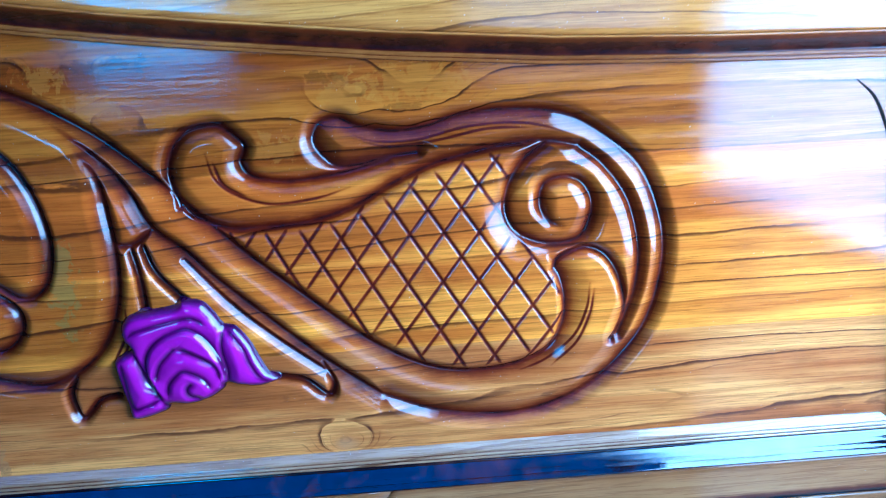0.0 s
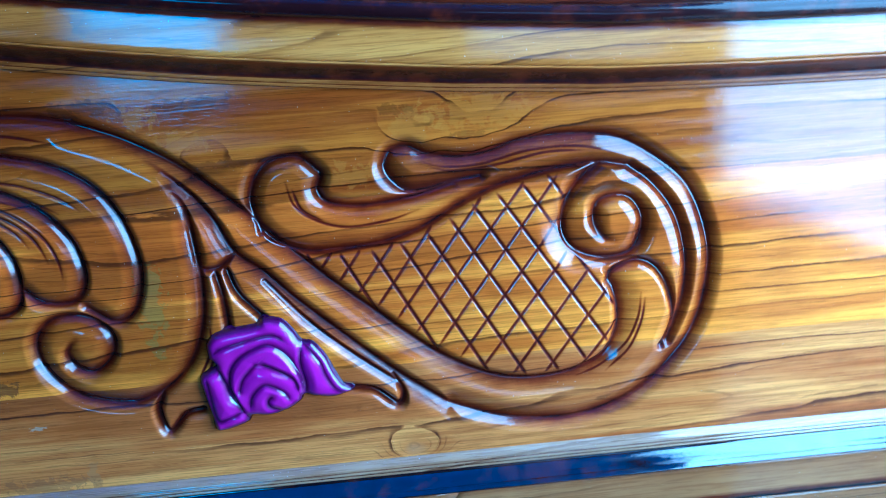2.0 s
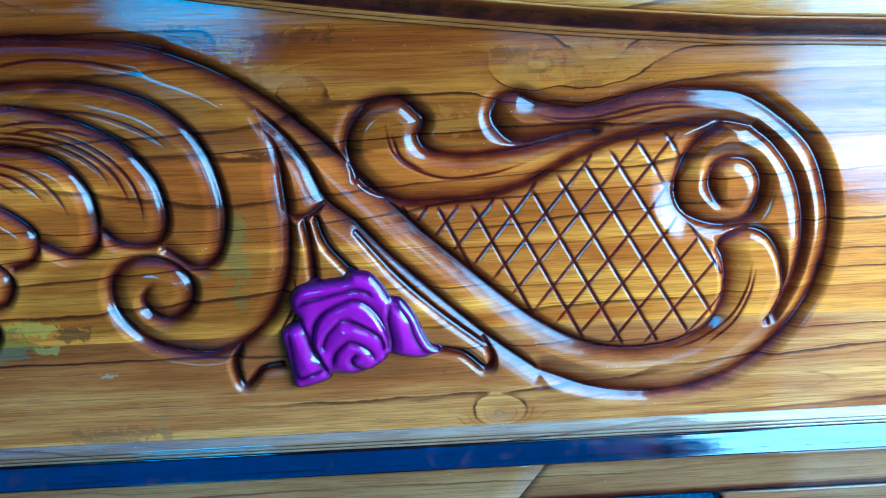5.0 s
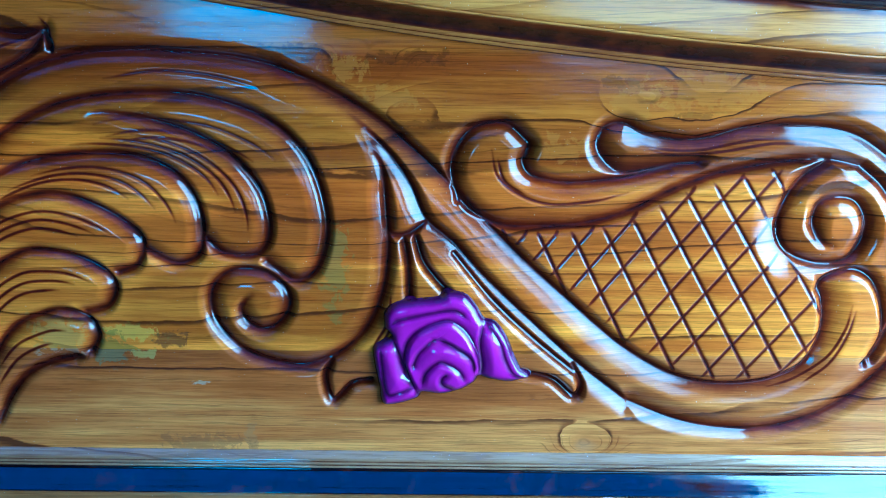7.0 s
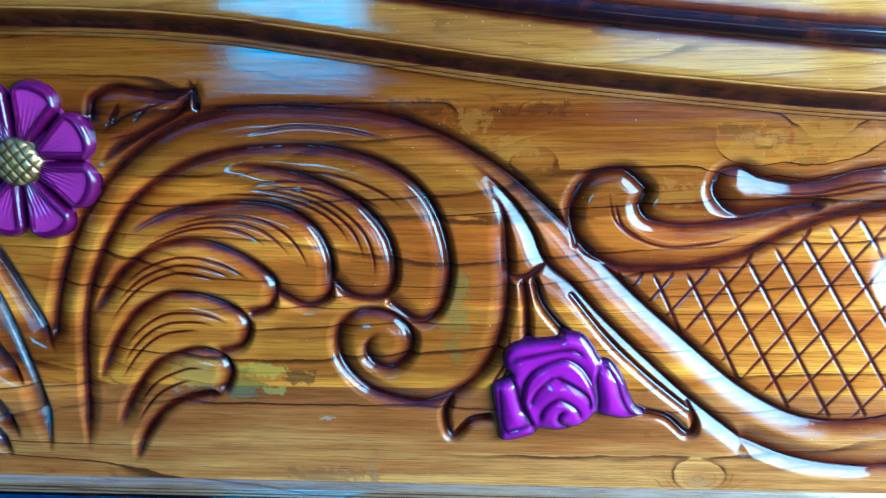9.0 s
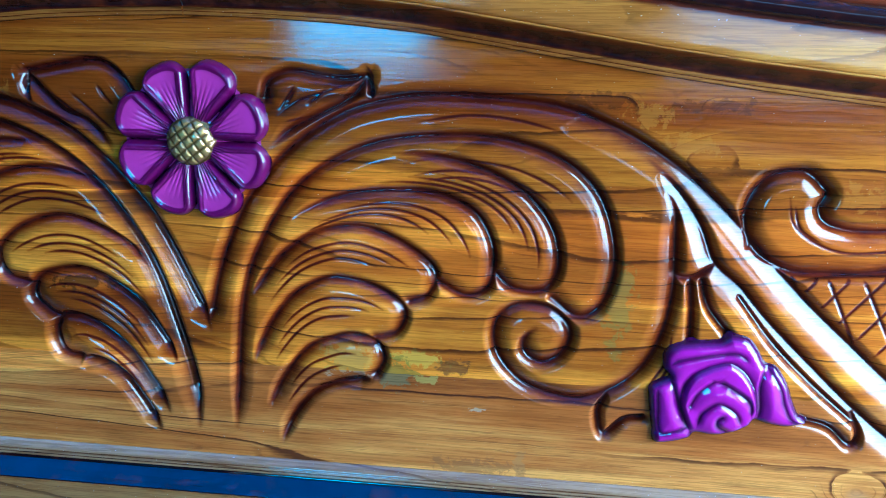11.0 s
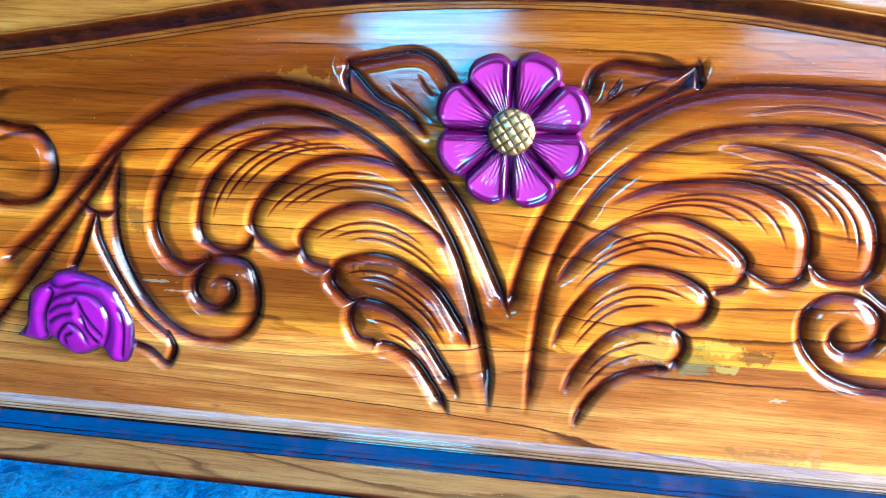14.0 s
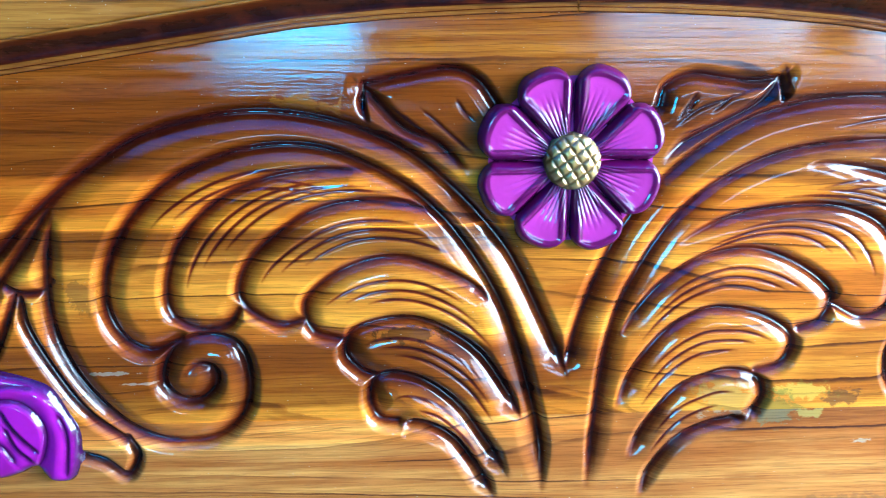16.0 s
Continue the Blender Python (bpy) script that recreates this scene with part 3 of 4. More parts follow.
stroke("hook_other", [(-0.42, -0.002), (-0.385, -0.01), (-0.363, -0.013), (-0.352, -0.027), (-0.352, -0.048), (-0.366, -0.065), (-0.394, -0.071), (-0.43, -0.066)], left=0.0060)
# leaves beside the flower
stroke("flower_leaf_top", [(0.049, 0.029), (0.053, 0.041), (0.067, 0.047), (0.085, 0.045), (0.103, 0.043), (0.118, 0.045)], left=0.0040, right=0.0092, depth=0.0041)
stroke("flower_leaf_rib", [(0.118, 0.045), (0.107, 0.031), (0.087, 0.02), (0.066, 0.009), (0.054, -0.002)], left=0.0092, right=0.0060, depth=0.0041, ends=(0, 0.2))
stroke("flower_leaf_tip", [(0.118, 0.045), (0.121, 0.035), (0.119, 0.023)], left=0.0040, right=0.0040, depth=0.0054, ends=(0, 0.6), gouge=(0.0008, 0.003))
stroke("flower_leaf_top_other", [(-0.042, 0.031), (-0.053, 0.045), (-0.068, 0.051), (-0.091, 0.048), (-0.116, 0.043)], left=0.0092, right=0.0040, depth=0.0041)
stroke("flower_leaf_rib_other", [(-0.116, 0.041), (-0.095, 0.019), (-0.076, 0.01), (-0.059, -0.006)], left=0.0060, right=0.0092, depth=0.0041, ends=(0, 0.2))
stroke("flower_leaf_tip_other", [(-0.116, 0.043), (-0.117, 0.031), (-0.114, 0.02)], left=0.0040, right=0.0040, depth=0.0054, ends=(0, 0.6), gouge=(0.0008, 0.003))
# collar and rose stalk, leaf points under the rose
stroke("collar", [(0.322, -0.068), (0.324, -0.078), (0.335, -0.079), (0.348, -0.07)], left=0.0050, right=0.0050, depth=0.0047)
stroke("stalk_a", [(0.333, -0.08), (0.336, -0.1), (0.337, -0.123)], left=0.0050, right=0.0050, depth=0.0041)
stroke("stalk_b", [(0.341, -0.081), (0.347, -0.099), (0.363, -0.119)], left=0.0050, right=0.0050, depth=0.0047)
stroke("stalk_c", [(0.366, -0.091), (0.392, -0.123), (0.42, -0.15), (0.45, -0.175)], left=0.0060, right=0.0060, depth=0.0041)
stroke("rose_leaf_right", [(0.413, -0.175), (0.434, -0.18), (0.449, -0.192), (0.454, -0.184), (0.448, -0.169)], left=0.0050, right=0.0050, depth=0.0047)
stroke("rose_leaf_left", [(0.311, -0.182), (0.298, -0.185), (0.285, -0.197), (0.28, -0.18), (0.285, -0.166)], left=0.0050, right=0.0050, depth=0.0047)
stroke("collar_other", [(-0.334, -0.066), (-0.32, -0.075), (-0.306, -0.074), (-0.3, -0.068)], left=0.0050, right=0.0050, depth=0.0041)
stroke("stalk_other_a", [(-0.322, -0.076), (-0.334, -0.103), (-0.343, -0.119)], left=0.0050, right=0.0050, depth=0.0041)
stroke("stalk_other_b", [(-0.32, -0.078), (-0.318, -0.098), (-0.305, -0.128), (-0.29, -0.153), (-0.269, -0.172)], left=0.0060, right=0.0050, depth=0.0047)
stroke("rose_leaf_other", [(-0.298, -0.181), (-0.284, -0.186), (-0.271, -0.196), (-0.263, -0.183), (-0.268, -0.17)], left=0.0050, right=0.0050, depth=0.0047)

for one, two, fs in (("plume_a", "plume_b", (0.30, 0.48, 0.62)), ("plume_b", "plume_c", (0.30, 0.45, 0.6)),
                     ("plume_c", "plume_d", (0.3, 0.45, 0.6)), ("plume_d", "plume_e", (0.3, 0.45, 0.6)),
                     ("plume_e", "plume_f", (0.3, 0.45, 0.6)), ("plume_f", "plume_g", (0.35, 0.6)),
                     ("plume_h", "plume_i", (0.3, 0.45, 0.6)), ("plume_i", "plume_j", (0.3, 0.45, 0.6)),
                     ("plume_j", "plume_k", (0.3, 0.45, 0.6)), ("plume_k", "plume_l", (0.3, 0.45, 0.6)),
                     ("plume_l", "plume_m", (0.3, 0.45, 0.6)), ("plume_m", "plume_n", (0.35, 0.6))):
    lo = 0.45 if one in ("plume_a", "plume_h") else 0.25
    for n, f in enumerate(fs):
        hair(S[one], S[two], f, lo - 0.04 * n, 0.74 - 0.05 * n)
for points in ([(0.388, -0.023), (0.392, -0.039), (0.404, -0.05), (0.425, -0.057), (0.453, -0.055), (0.475, -0.049)],
               [(0.392, -0.029), (0.397, -0.043), (0.411, -0.052)],
               [(0.472, -0.013), (0.49, -0.021), (0.518, -0.022), (0.553, -0.015), (0.589, -0.015), (0.623, -0.025)],
               [(0.479, -0.019), (0.5, -0.025), (0.529, -0.023), (0.564, -0.017), (0.597, -0.018)],
               [(0.629, -0.123), (0.627, -0.141), (0.618, -0.161), (0.599, -0.177), (0.575, -0.186)],
               [(0.632, -0.127), (0.629, -0.145), (0.62, -0.165), (0.603, -0.181)],
               [(0.325, -0.119), (0.323, -0.138), (0.312, -0.158)],
               [(0.327, -0.127), (0.324, -0.144), (0.314, -0.162)],
               [(0.152, 0.017), (0.184, 0.022), (0.215, 0.02), (0.246, 0.013)],
               [(0.06, 0.022), (0.068, 0.034), (0.071, 0.038)],
               [(0.079, 0.026), (0.088, 0.033), (0.092, 0.037)],
               [(0.062, 0.014), (0.08, 0.018), (0.097, 0.022)],
               [(-0.103, 0.032), (-0.085, 0.018), (-0.067, 0.004), (-0.058, -0.009)], [(-0.085, 0.03), (-0.067, 0.014), (-0.055, 0.004)],
               [(-0.065, 0.035), (-0.061, 0.028), (-0.055, 0.022)], [(-0.111, 0.018), (-0.093, 0.012), (-0.08, 0.007)],
               [(0.058, 0.018), (0.072, 0.028), (0.089, 0.034), (0.114, 0.042)], [(0.064, 0.024), (0.071, 0.035)],
               [(0.118, 0.052), (0.122, 0.045), (0.122, 0.035)]):
    cut(points, 0, 0.0015, 0.0015, 0.0010, 0.85, 0, (0.3, 0.3), gouge=(0.0009, 0.0015))

# crossed lattice in the bowl of the scroll
BOWL = np.concatenate([S["leaf_lower"][25:250], S["scroll_eye"][12:75], S["stem_upper"][::-1][:320]])
for n in range(-1, 9):
    tilt = 0.50 + 0.026 * n
    z = np.linspace(-0.03, -0.19, 330)
    c = np.stack([0.4312 + 0.0226 * n - (z + 0.1) * tilt, z], 1)
    keep = inside(c[:, 0], c[:, 1], BOWL)
    if keep.sum() > 14:
        cut(c[keep][5:-4], 0, 0.002, 0.002, 0.0013, 0.95, 0, (0.06, 0.06), gouge=(0.0007, 0.0018))
for n in range(-1, 12):
    z = np.linspace(-0.03, -0.19, 330)
    c = np.stack([0.413 + 0.0195 * n + 0.00037 * n * n + (z + 0.1) * (0.78 + 0.02 * math.sin(n * 2.1)), z], 1)
    keep = inside(c[:, 0], c[:, 1], BOWL)
    if keep.sum() > 14:
        cut(c[keep][4:-6], 0, 0.002, 0.002, 0.0012, 0.86, 0, (0.06, 0.10), gouge=(0.0006, 0.0016))

# worn smooth by sanding and varnish
pad = np.pad(DEPTH, 1, mode="edge")
DEPTH = sum(pad[i:i + DEPTH.shape[0], j:j + DEPTH.shape[1]] * w for i, a in enumerate((1, 2, 1)) for j, w in enumerate((a, 2 * a, a))) / 16

# which piece of the relief each cell belongs to
mx, mz = GX[:-1, :-1] + STEP / 2, GZ[:-1, :-1] + STEP / 2
PIECE = np.zeros(mx.shape, int)
OUTLINES = [
    ("arch_band", [S["arch_outer"], S["band"][:int(len(S["band"]) * 0.62)], np.array([(0.244, -0.099), (0.019, -0.211)])]),
    ("arch_band", [S["stem_other"][:310], S["band_other"][:int(len(S["band_other"]) * 0.62)], np.array([(-0.23, -0.107), (-0.010, -0.212)])]),
    ("great_scroll", [S["stem_lower_a"], S["scroll_outer"], S["leaf_upper"][::-1], S["stem_upper"][:150][::-1]]),
    ("lattice_field", [BOWL]),
    ("flower_leaf", [S["flower_leaf_top"], S["flower_leaf_tip"], np.array([(0.09, 0.012), (0.054, -0.004)])]),
    ("flower_leaf", [S["flower_leaf_top_other"], S["flower_leaf_tip_other"], np.array([(-0.09, 0.008), (-0.059, -0.008)])]),
] + [("plume", [S["plume_" + c]]) for c in "abcdefhijklm"]
for n, (_, curves) in enumerate(OUTLINES, 1):
    PIECE[inside(mx, mz, np.concatenate(curves)[::3])] = n
TOP = mz > arch(mx) + 0.006
LOWER, UPPER = len(OUTLINES) + 1, len(OUTLINES) + 2
PIECE[(PIECE == 0) & (mz < -0.160)] = LOWER
PIECE[(PIECE == 0) & (mz > -0.0368)] = UPPER


def islands(mask, least=900):
    """Splits a mask of cells into its connected pieces; crumbs go over to the piece beside them."""
    runs, owner, before = [], [], []
    for i in range(mask.shape[0]):
        edge = np.flatnonzero(np.diff(np.r_[0, mask[i].astype(np.int8), 0]))
        now = []
        for a, b in zip(edge[::2], edge[1::2]):
            n = len(runs)
            runs.append((i, a, b))
            owner.append(n)
            now.append(n)
            for m in before:
                if runs[m][1] < b and a < runs[m][2]:
                    p, q = n, m
                    while owner[p] != p:
                        p = owner[p]
                    while owner[q] != q:
                        q = owner[q]
                    owner[p] = q
        before = now
    found = {}
    for n, (i, a, b) in enumerate(runs):
        p = n
        while owner[p] != p:
            p = owner[p]
        found.setdefault(p, []).append((i, a, b))
    out = []
    for g in found.values():
        if sum(b - a for _, a, b in g) < least:
            for i, a, b in g:
                PIECE[i, a:b] = PIECE[i, a - 1]
            continue
        one = np.zeros(mask.shape, bool)
        for i, a, b in g:
            one[i, a:b] = True
        out.append(one)
    return out


for n in range(UPPER + 1):
    islands(PIECE == n)

footboard = tagged(new("bed_footboard"), "varnished golden teak bed footboard with carved floral panel", "footboard")
footboard.location = (0, 0, 0)

POINTS = np.stack([GX, DEPTH, GZ + Z0], -1).reshape(-1, 3)
INDEX = np.arange(GX.size).reshape(GX.shape)
CELLS = np.stack([INDEX[:-1, :-1], INDEX[1:, :-1], INDEX[1:, 1:], INDEX[:-1, 1:]], -1)
for n, name in enumerate(["panel_board"] + [o[0] for o in OUTLINES] + ["panel_board"] * 2):
    label = {"lattice_field": "sunk field crossed by incised lattice lines", "plume": "curled plume with fine veins",
             "great_scroll": "large carved C-scroll with curled ends"}.get(name, "")
    for mask in islands((PIECE == n) & ~TOP):
        used, local = np.unique(CELLS[mask], return_inverse=True)
        mesh = fill(bpy.data.meshes.new(name), POINTS[used], local.reshape(-1, 4), STAIN.ravel()[used])
        part(name, mesh, PANEL_WOOD, footboard, label)


def board(name, x0, x1, mat):
    """Plain flat end of the panel."""
    xs = np.linspace(x0, x1, 24)
    zs = np.linspace(0, 1, 12)
    rows = [[(x, 0.0, Z0 - 0.246 + v * (arch(x) + 0.25)) for x in xs] for v in zs]
    return part(name, sheet(name, rows, np.zeros((12, 24))), mat, footboard)


board("panel_end", GX[-1, 0], 0.872, PANEL_WOOD)
board("panel_end", -0.872, -0.4600, PANEL_WOOD)


def crack_line(points, wide):
    """A crack drawn as a thin dark ribbon, widest in the middle, lying in the varnish."""
    c = spline(points, 0.001)
    run = np.gradient(c, axis=0)
    run /= np.linalg.norm(run, axis=1, keepdims=True)
    half = wide * np.sin(np.linspace(0.25, math.pi - 0.25, len(c)))[:, None] / 2
    across = np.stack([-run[:, 1], run[:, 0]], 1) * half
    rows = [[(x, y, z + Z0) for (x, z), y in zip(c + across * s, np.full(len(c), -h))] for s, h in ((1, 0.0002), (0, 0.0006), (-1, 0.0002))]
    return part("crack_ribbon", sheet("crack_ribbon", rows), CRACK_BLACK, footboard, "thin black crack drawn as a dark ribbon")


crack_line([(0.8, 0.002), (0.813, -0.01), (0.823, -0.03), (0.829, -0.049)], 0.0024)


# ---- frame round the panel ----
def slab(name, inner, outer, front, back, mat, edge=0.004, stains=(0, 0), parent=None, label=""):
    """A board between two curves: rounded front edges, thickness, closed ends. Curves hold (x, z)."""
    inner, outer = np.asarray(inner, float), np.asarray(outer, float)
    across = outer - inner
    wide = np.linalg.norm(across, axis=1, keepdims=True)
    way = across / wide
    rows, glaze = [], []
    section = [(0, back, 0), (0, front + edge, 1)]
    section += [(edge * (1 - math.cos(a)), front + edge * (1 - math.sin(a)), 1) for a in (0.5, 1.0, 1.57)]
    section += [(edge * 2.2, front, 0.55), (edge * 3.6, front, 0)]
    count = len(section)
    for s, y, g in section:
        rows.append(inner + way * s)
        glaze.append((y, g * stains[0]))
    for s, y, g in section[::-1]:
        rows.append(outer - way * s)
        glaze.append((y, g * stains[1]))
    grid = np.stack([np.stack([r[:, 0], np.full(len(r), y), r[:, 1] + Z0], 1) for r, (y, g) in zip(rows, glaze)], 1)
    stain = np.tile([g for _, g in glaze], (len(inner), 1))
    mesh = sheet(name, grid, stain, closed=True)
    bm = bmesh.new()
    bm.from_mesh(mesh)
    bm.verts.ensure_lookup_table()
    w = 2 * count
    for k in (0, len(inner) - 1):
        bm.faces.new([bm.verts[k * w + i] for i in range(w)])
    bmesh.ops.recalc_face_normals(bm, faces=bm.faces)
    bm.to_mesh(mesh)
    bm.free()
    return part(name, mesh, mat, parent or footboard, label)


def moulding(name, path, outward, profile, mat):
    """Sweeps a profile of (distance from the panel, y, glaze) along a path of (x, z)."""
    path, outward = np.asarray(path, float), np.asarray(outward, float)
    grid = np.stack([np.stack([path[:, 0] + outward[:, 0] * d, np.full(len(path), y), path[:, 1] + outward[:, 1] * d + Z0], 1)
                     for d, y, _ in profile], 1)
    stain = np.tile([g for *_, g in profile], (len(path), 1))
    mesh = sheet(name, grid, stain)
    bm = bmesh.new()
    bm.from_mesh(mesh)
    bmesh.ops.recalc_face_normals(bm, faces=bm.faces)
    if sum(f.normal.y * f.calc_area() for f in bm.faces) > 0:
        bmesh.ops.reverse_faces(bm, faces=bm.faces)
    bm.to_mesh(mesh)
    bm.free()
    return part(name, mesh, mat, footboard)


PROFILE = [(-0.0005, 0.006, 0.9), (0.0, -0.0025, 0.7), (0.0006, -0.0034, 0.35), (0.0014, -0.0037, 0.1), (0.0022, -0.0034, 0.2),
           (0.0026, -0.0026, 0.7), (0.0030, -0.0034, 0.2), (0.0040, -0.0039, 0.05), (0.0050, -0.0036, 0.25), (0.0055, -0.0028, 0.9)]
PROFILE += [(0.0057 + 0.0098 * s, -0.0028 - 0.0148 * (1 - math.cos(s * 1.5708)) ** 0.85, 1.0) for s in np.linspace(0.02, 1, 14)]
PROFILE += [(0.0158, -0.0184, 1.0), (0.0164, -0.0186, 0.9), (0.0170, -0.0182, 0.6), (0.0173, -0.0160, 0.5), (0.0173, 0.01, 0.5)]

TOP_PROFILE = [(d, y, 0.30 if 0.0005 < d < 0.005 and g < 0.6 else g if d < 0.0055 else max(0.15, min(0.90, 1.05 - ((d - 0.0095) / 0.0075) ** 2))) for d, y, g in PROFILE]
# the lower one: a wide splay, two beads and a scraped cove
BASE_PROFILE = [(-0.0062, 0.004, 0.3), (-0.0060, -0.0006, 0.25), (-0.0056, -0.0012, 0.05), (-0.0042, -0.0024, 0.12), (-0.0032, -0.0031, 0.02), (-0.0020, -0.0043, 0.10),
                (-0.0006, -0.0052, 0.15), (0.0, -0.0050, 0.5), (0.0007, -0.0058, 0.1), (0.0015, -0.0061, 0.0), (0.0023, -0.0056, 0.3), (0.0027, -0.0050, 0.6),
                (0.0032, -0.0057, 0.1), (0.0040, -0.0060, 0.0), (0.0047, -0.0056, 0.4)]
BASE_PROFILE += [(0.0050 + 0.0105 * q, -0.0050 - 0.0128 * (1 - math.cos(q * 1.5708)) ** 0.85 - 0.00006 * math.sin(q * 29.0) - 0.00003 * math.sin(q * 61.0), 1.0) for q in np.linspace(0.02, 1, 30)]
BASE_PROFILE += PROFILE[-5:]

BR, TR = np.array((0.848, -0.2405)), np.array((0.826, float(arch(0.826))))
BL, TL = BR * (-1, 1), TR * (-1, 1)
lean = (TR - BR) / np.linalg.norm(TR - BR)
side = np.array((lean[1], -lean[0]))


def corner(n1, n2):
    m = n1 + n2
    return m / (m @ n1)


down, up = np.array((0.0, -1.0)), np.array((0.0, 1.0))
mirror = np.array((-1.0, 1.0))
xs = np.linspace(BL[0], BR[0], 60)
way = np.tile(down, (60, 1))
way[0], way[-1] = corner(down, side * mirror), corner(down, side)
moulding("bottom_moulding", np.stack([xs, np.full(60, BR[1])], 1), way, BASE_PROFILE, COVE_WOOD)
for flip in (np.array((1.0, 1.0)), mirror):
    t = np.linspace(0, 1, 14)[:, None]
    path, way = BR + (TR - BR) * t, np.tile(side, (14, 1))
    way[0], way[-1] = corner(down, side), corner(up, side)
    moulding("side_moulding", path * flip, way * flip, PROFILE, STILE_WOOD)
    x = np.linspace(0.0004, TR[0], 110)
    path = np.stack([x, arch(x)], 1)
    run = np.gradient(path, axis=0)
    run = np.stack([np.convolve(np.pad(run[:, k], 4, mode="edge"), np.ones(9) / 9, "valid") for k in range(2)], 1)
    way = np.stack([-run[:, 1], run[:, 0]], 1) / np.linalg.norm(run, axis=1, keepdims=True)
    way[0], way[-1] = up, corner(up, side)
    moulding("top_moulding", path * flip, way * flip, TOP_PROFILE, TOP_WOOD)


def level(x0, x1, z, n=60):
    return np.stack([np.linspace(x0, x1, n), np.full(n, z)], 1)


def arched(x0, x1, rise, n=140):
    x = np.linspace(x0, x1, n)
    return np.stack([x, arch(x) + rise], 1)


slab("bottom_rail", level(-0.889, 0.4655, -0.2895), level(-0.889, 0.4885, -0.2577), -0.0175, 0.030, BASE_WOOD, 0.0025, (1.0, 0.2))
slab("bottom_rail", level(0.4661, 0.889, -0.2895), level(0.4891, 0.889, -0.2577), -0.0172, 0.030, SCARF_WOOD, 0.0025, (1.0, 0.2))
slab("top_rail", arched(-0.845, 0.845, 0.0172), arched(-0.845, 0.845, 0.0440), -0.0175, 0.030, RAIL_WOOD, 0.002, (0.2, 0.8))
BEAD = [(0.0425, -0.014, 1.0), (0.0427, -0.0185, 1.0)]
BEAD += [(0.0488 - 0.0061 * math.cos(a), -0.0185 - 0.0060 * math.sin(a), 1.0) for a in np.linspace(0.1, 3.04, 14)]
BEAD += [(0.0550, -0.0185, 1.0), (0.0552, -0.012, 0.9)]
for flip in (np.array((1.0, 1.0)), mirror):
    x = np.linspace(0, 0.889, 110)
    path = np.stack([x, arch(x)], 1)
    moulding("upper_bead", path * flip, np.tile(up, (110, 1)), BEAD, TOP_WOOD)
slab("crest_rail", arched(-0.889, 0.889, 0.0540), arched(-0.889, 0.889, 0.150), -0.0175, 0.030, RAIL_WOOD, 0.003, (0.7, 0.3))
for s in (1, -1):
    inner = np.array([(0.8648, -0.2577), (0.8432, float(arch(0.843)) + 0.043)])
    inner = inner[0] + (inner[1] - inner[0]) * np.linspace(0, 1, 12)[:, None]
    outer = np.stack([np.full(12, 0.889), inner[:, 1]], 1)
    slab("stile", inner * (s, 1), outer * (s, 1), -0.0172, 0.030, STILE_WOOD, 0.002, (0.3, 0.6))
    x = np.linspace(0.616, 0.889, 60)
    z = np.interp(x, [0.612, 0.618, 0.632, 0.658, 0.690, 0.718, 0.742, 0.758, 0.770, 0.78, 0.905],
                  [-0.293, -0.305, -0.323, -0.3305, -0.3285, -0.3265, -0.338, -0.372, -0.43, -0.462, -0.462])
    slab("corner_bracket", np.stack([x, z], 1) * (s, 1), np.stack([x, np.full(60, -0.2902)], 1) * (s, 1),
         -0.0150, 0.028, BASE_WOOD, 0.0025, (0.9, 0.2))
back = bmesh.new()
bmesh.ops.create_cube(back, size=1.0, matrix=Matrix.Translation((0, 0.020, Z0 - 0.10)) @ Matrix.Diagonal((1.78, 0.012, 0.30, 1)))
part("back_panel", back, RAIL_WOOD, footboard)


# ---- flower ----
def petal_mesh():
    """One broad petal of eight, lying along +x: rolled rim, shallow dish and grooves near its root."""
    rows, glaze = [], []
    for u in np.linspace(0, 1, 34):
        row, g = [], []
        for v in np.linspace(-1, 1, 61):
            reach = 0.0555 * (1 - 0.21 * abs(v) ** 3.0)
            r = 0.0125 + (reach - 0.0125) * u
            a = radians(22.5) * v
            rim_gap = min((1 - abs(v)) * 0.40 * r, (reach - r))
            dome = 1 - math.exp(-((rim_gap / 0.0026) ** 1.4))
            dish = 0.0022 * (1 - math.exp(-((max(0.0, rim_gap - 0.0030) / 0.0030) ** 2)))
            fan = sum(math.exp(-(((v - c) / 0.040) ** 2)) for c in (-0.55, -0.33, -0.11, 0.11, 0.33, 0.55)) * max(0, 1 - u / (0.72 - 0.1 * abs(v)))
            h = 0.0010 + 0.0080 * dome - dish - 0.0011 * fan - 0.0025 * (1 - u) ** 2
            row.append((r * math.cos(a), -h if u < 1 else 0.002, r * math.sin(a)))
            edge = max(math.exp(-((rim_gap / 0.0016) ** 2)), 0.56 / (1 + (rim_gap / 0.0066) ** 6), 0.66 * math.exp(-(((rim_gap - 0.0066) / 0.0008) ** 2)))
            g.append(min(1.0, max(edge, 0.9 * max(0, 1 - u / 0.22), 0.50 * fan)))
        rows.append(row)
        glaze.append(g)
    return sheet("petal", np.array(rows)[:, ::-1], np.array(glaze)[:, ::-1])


def disc(name, radius, y, n=48):
    bm = bmesh.new()
    bmesh.ops.create_circle(bm, cap_ends=True, radius=radius, segments=n, matrix=Matrix.Translation((0, y, 0)) @ Matrix.Rotation(radians(90), 4, "X"))
    return bm


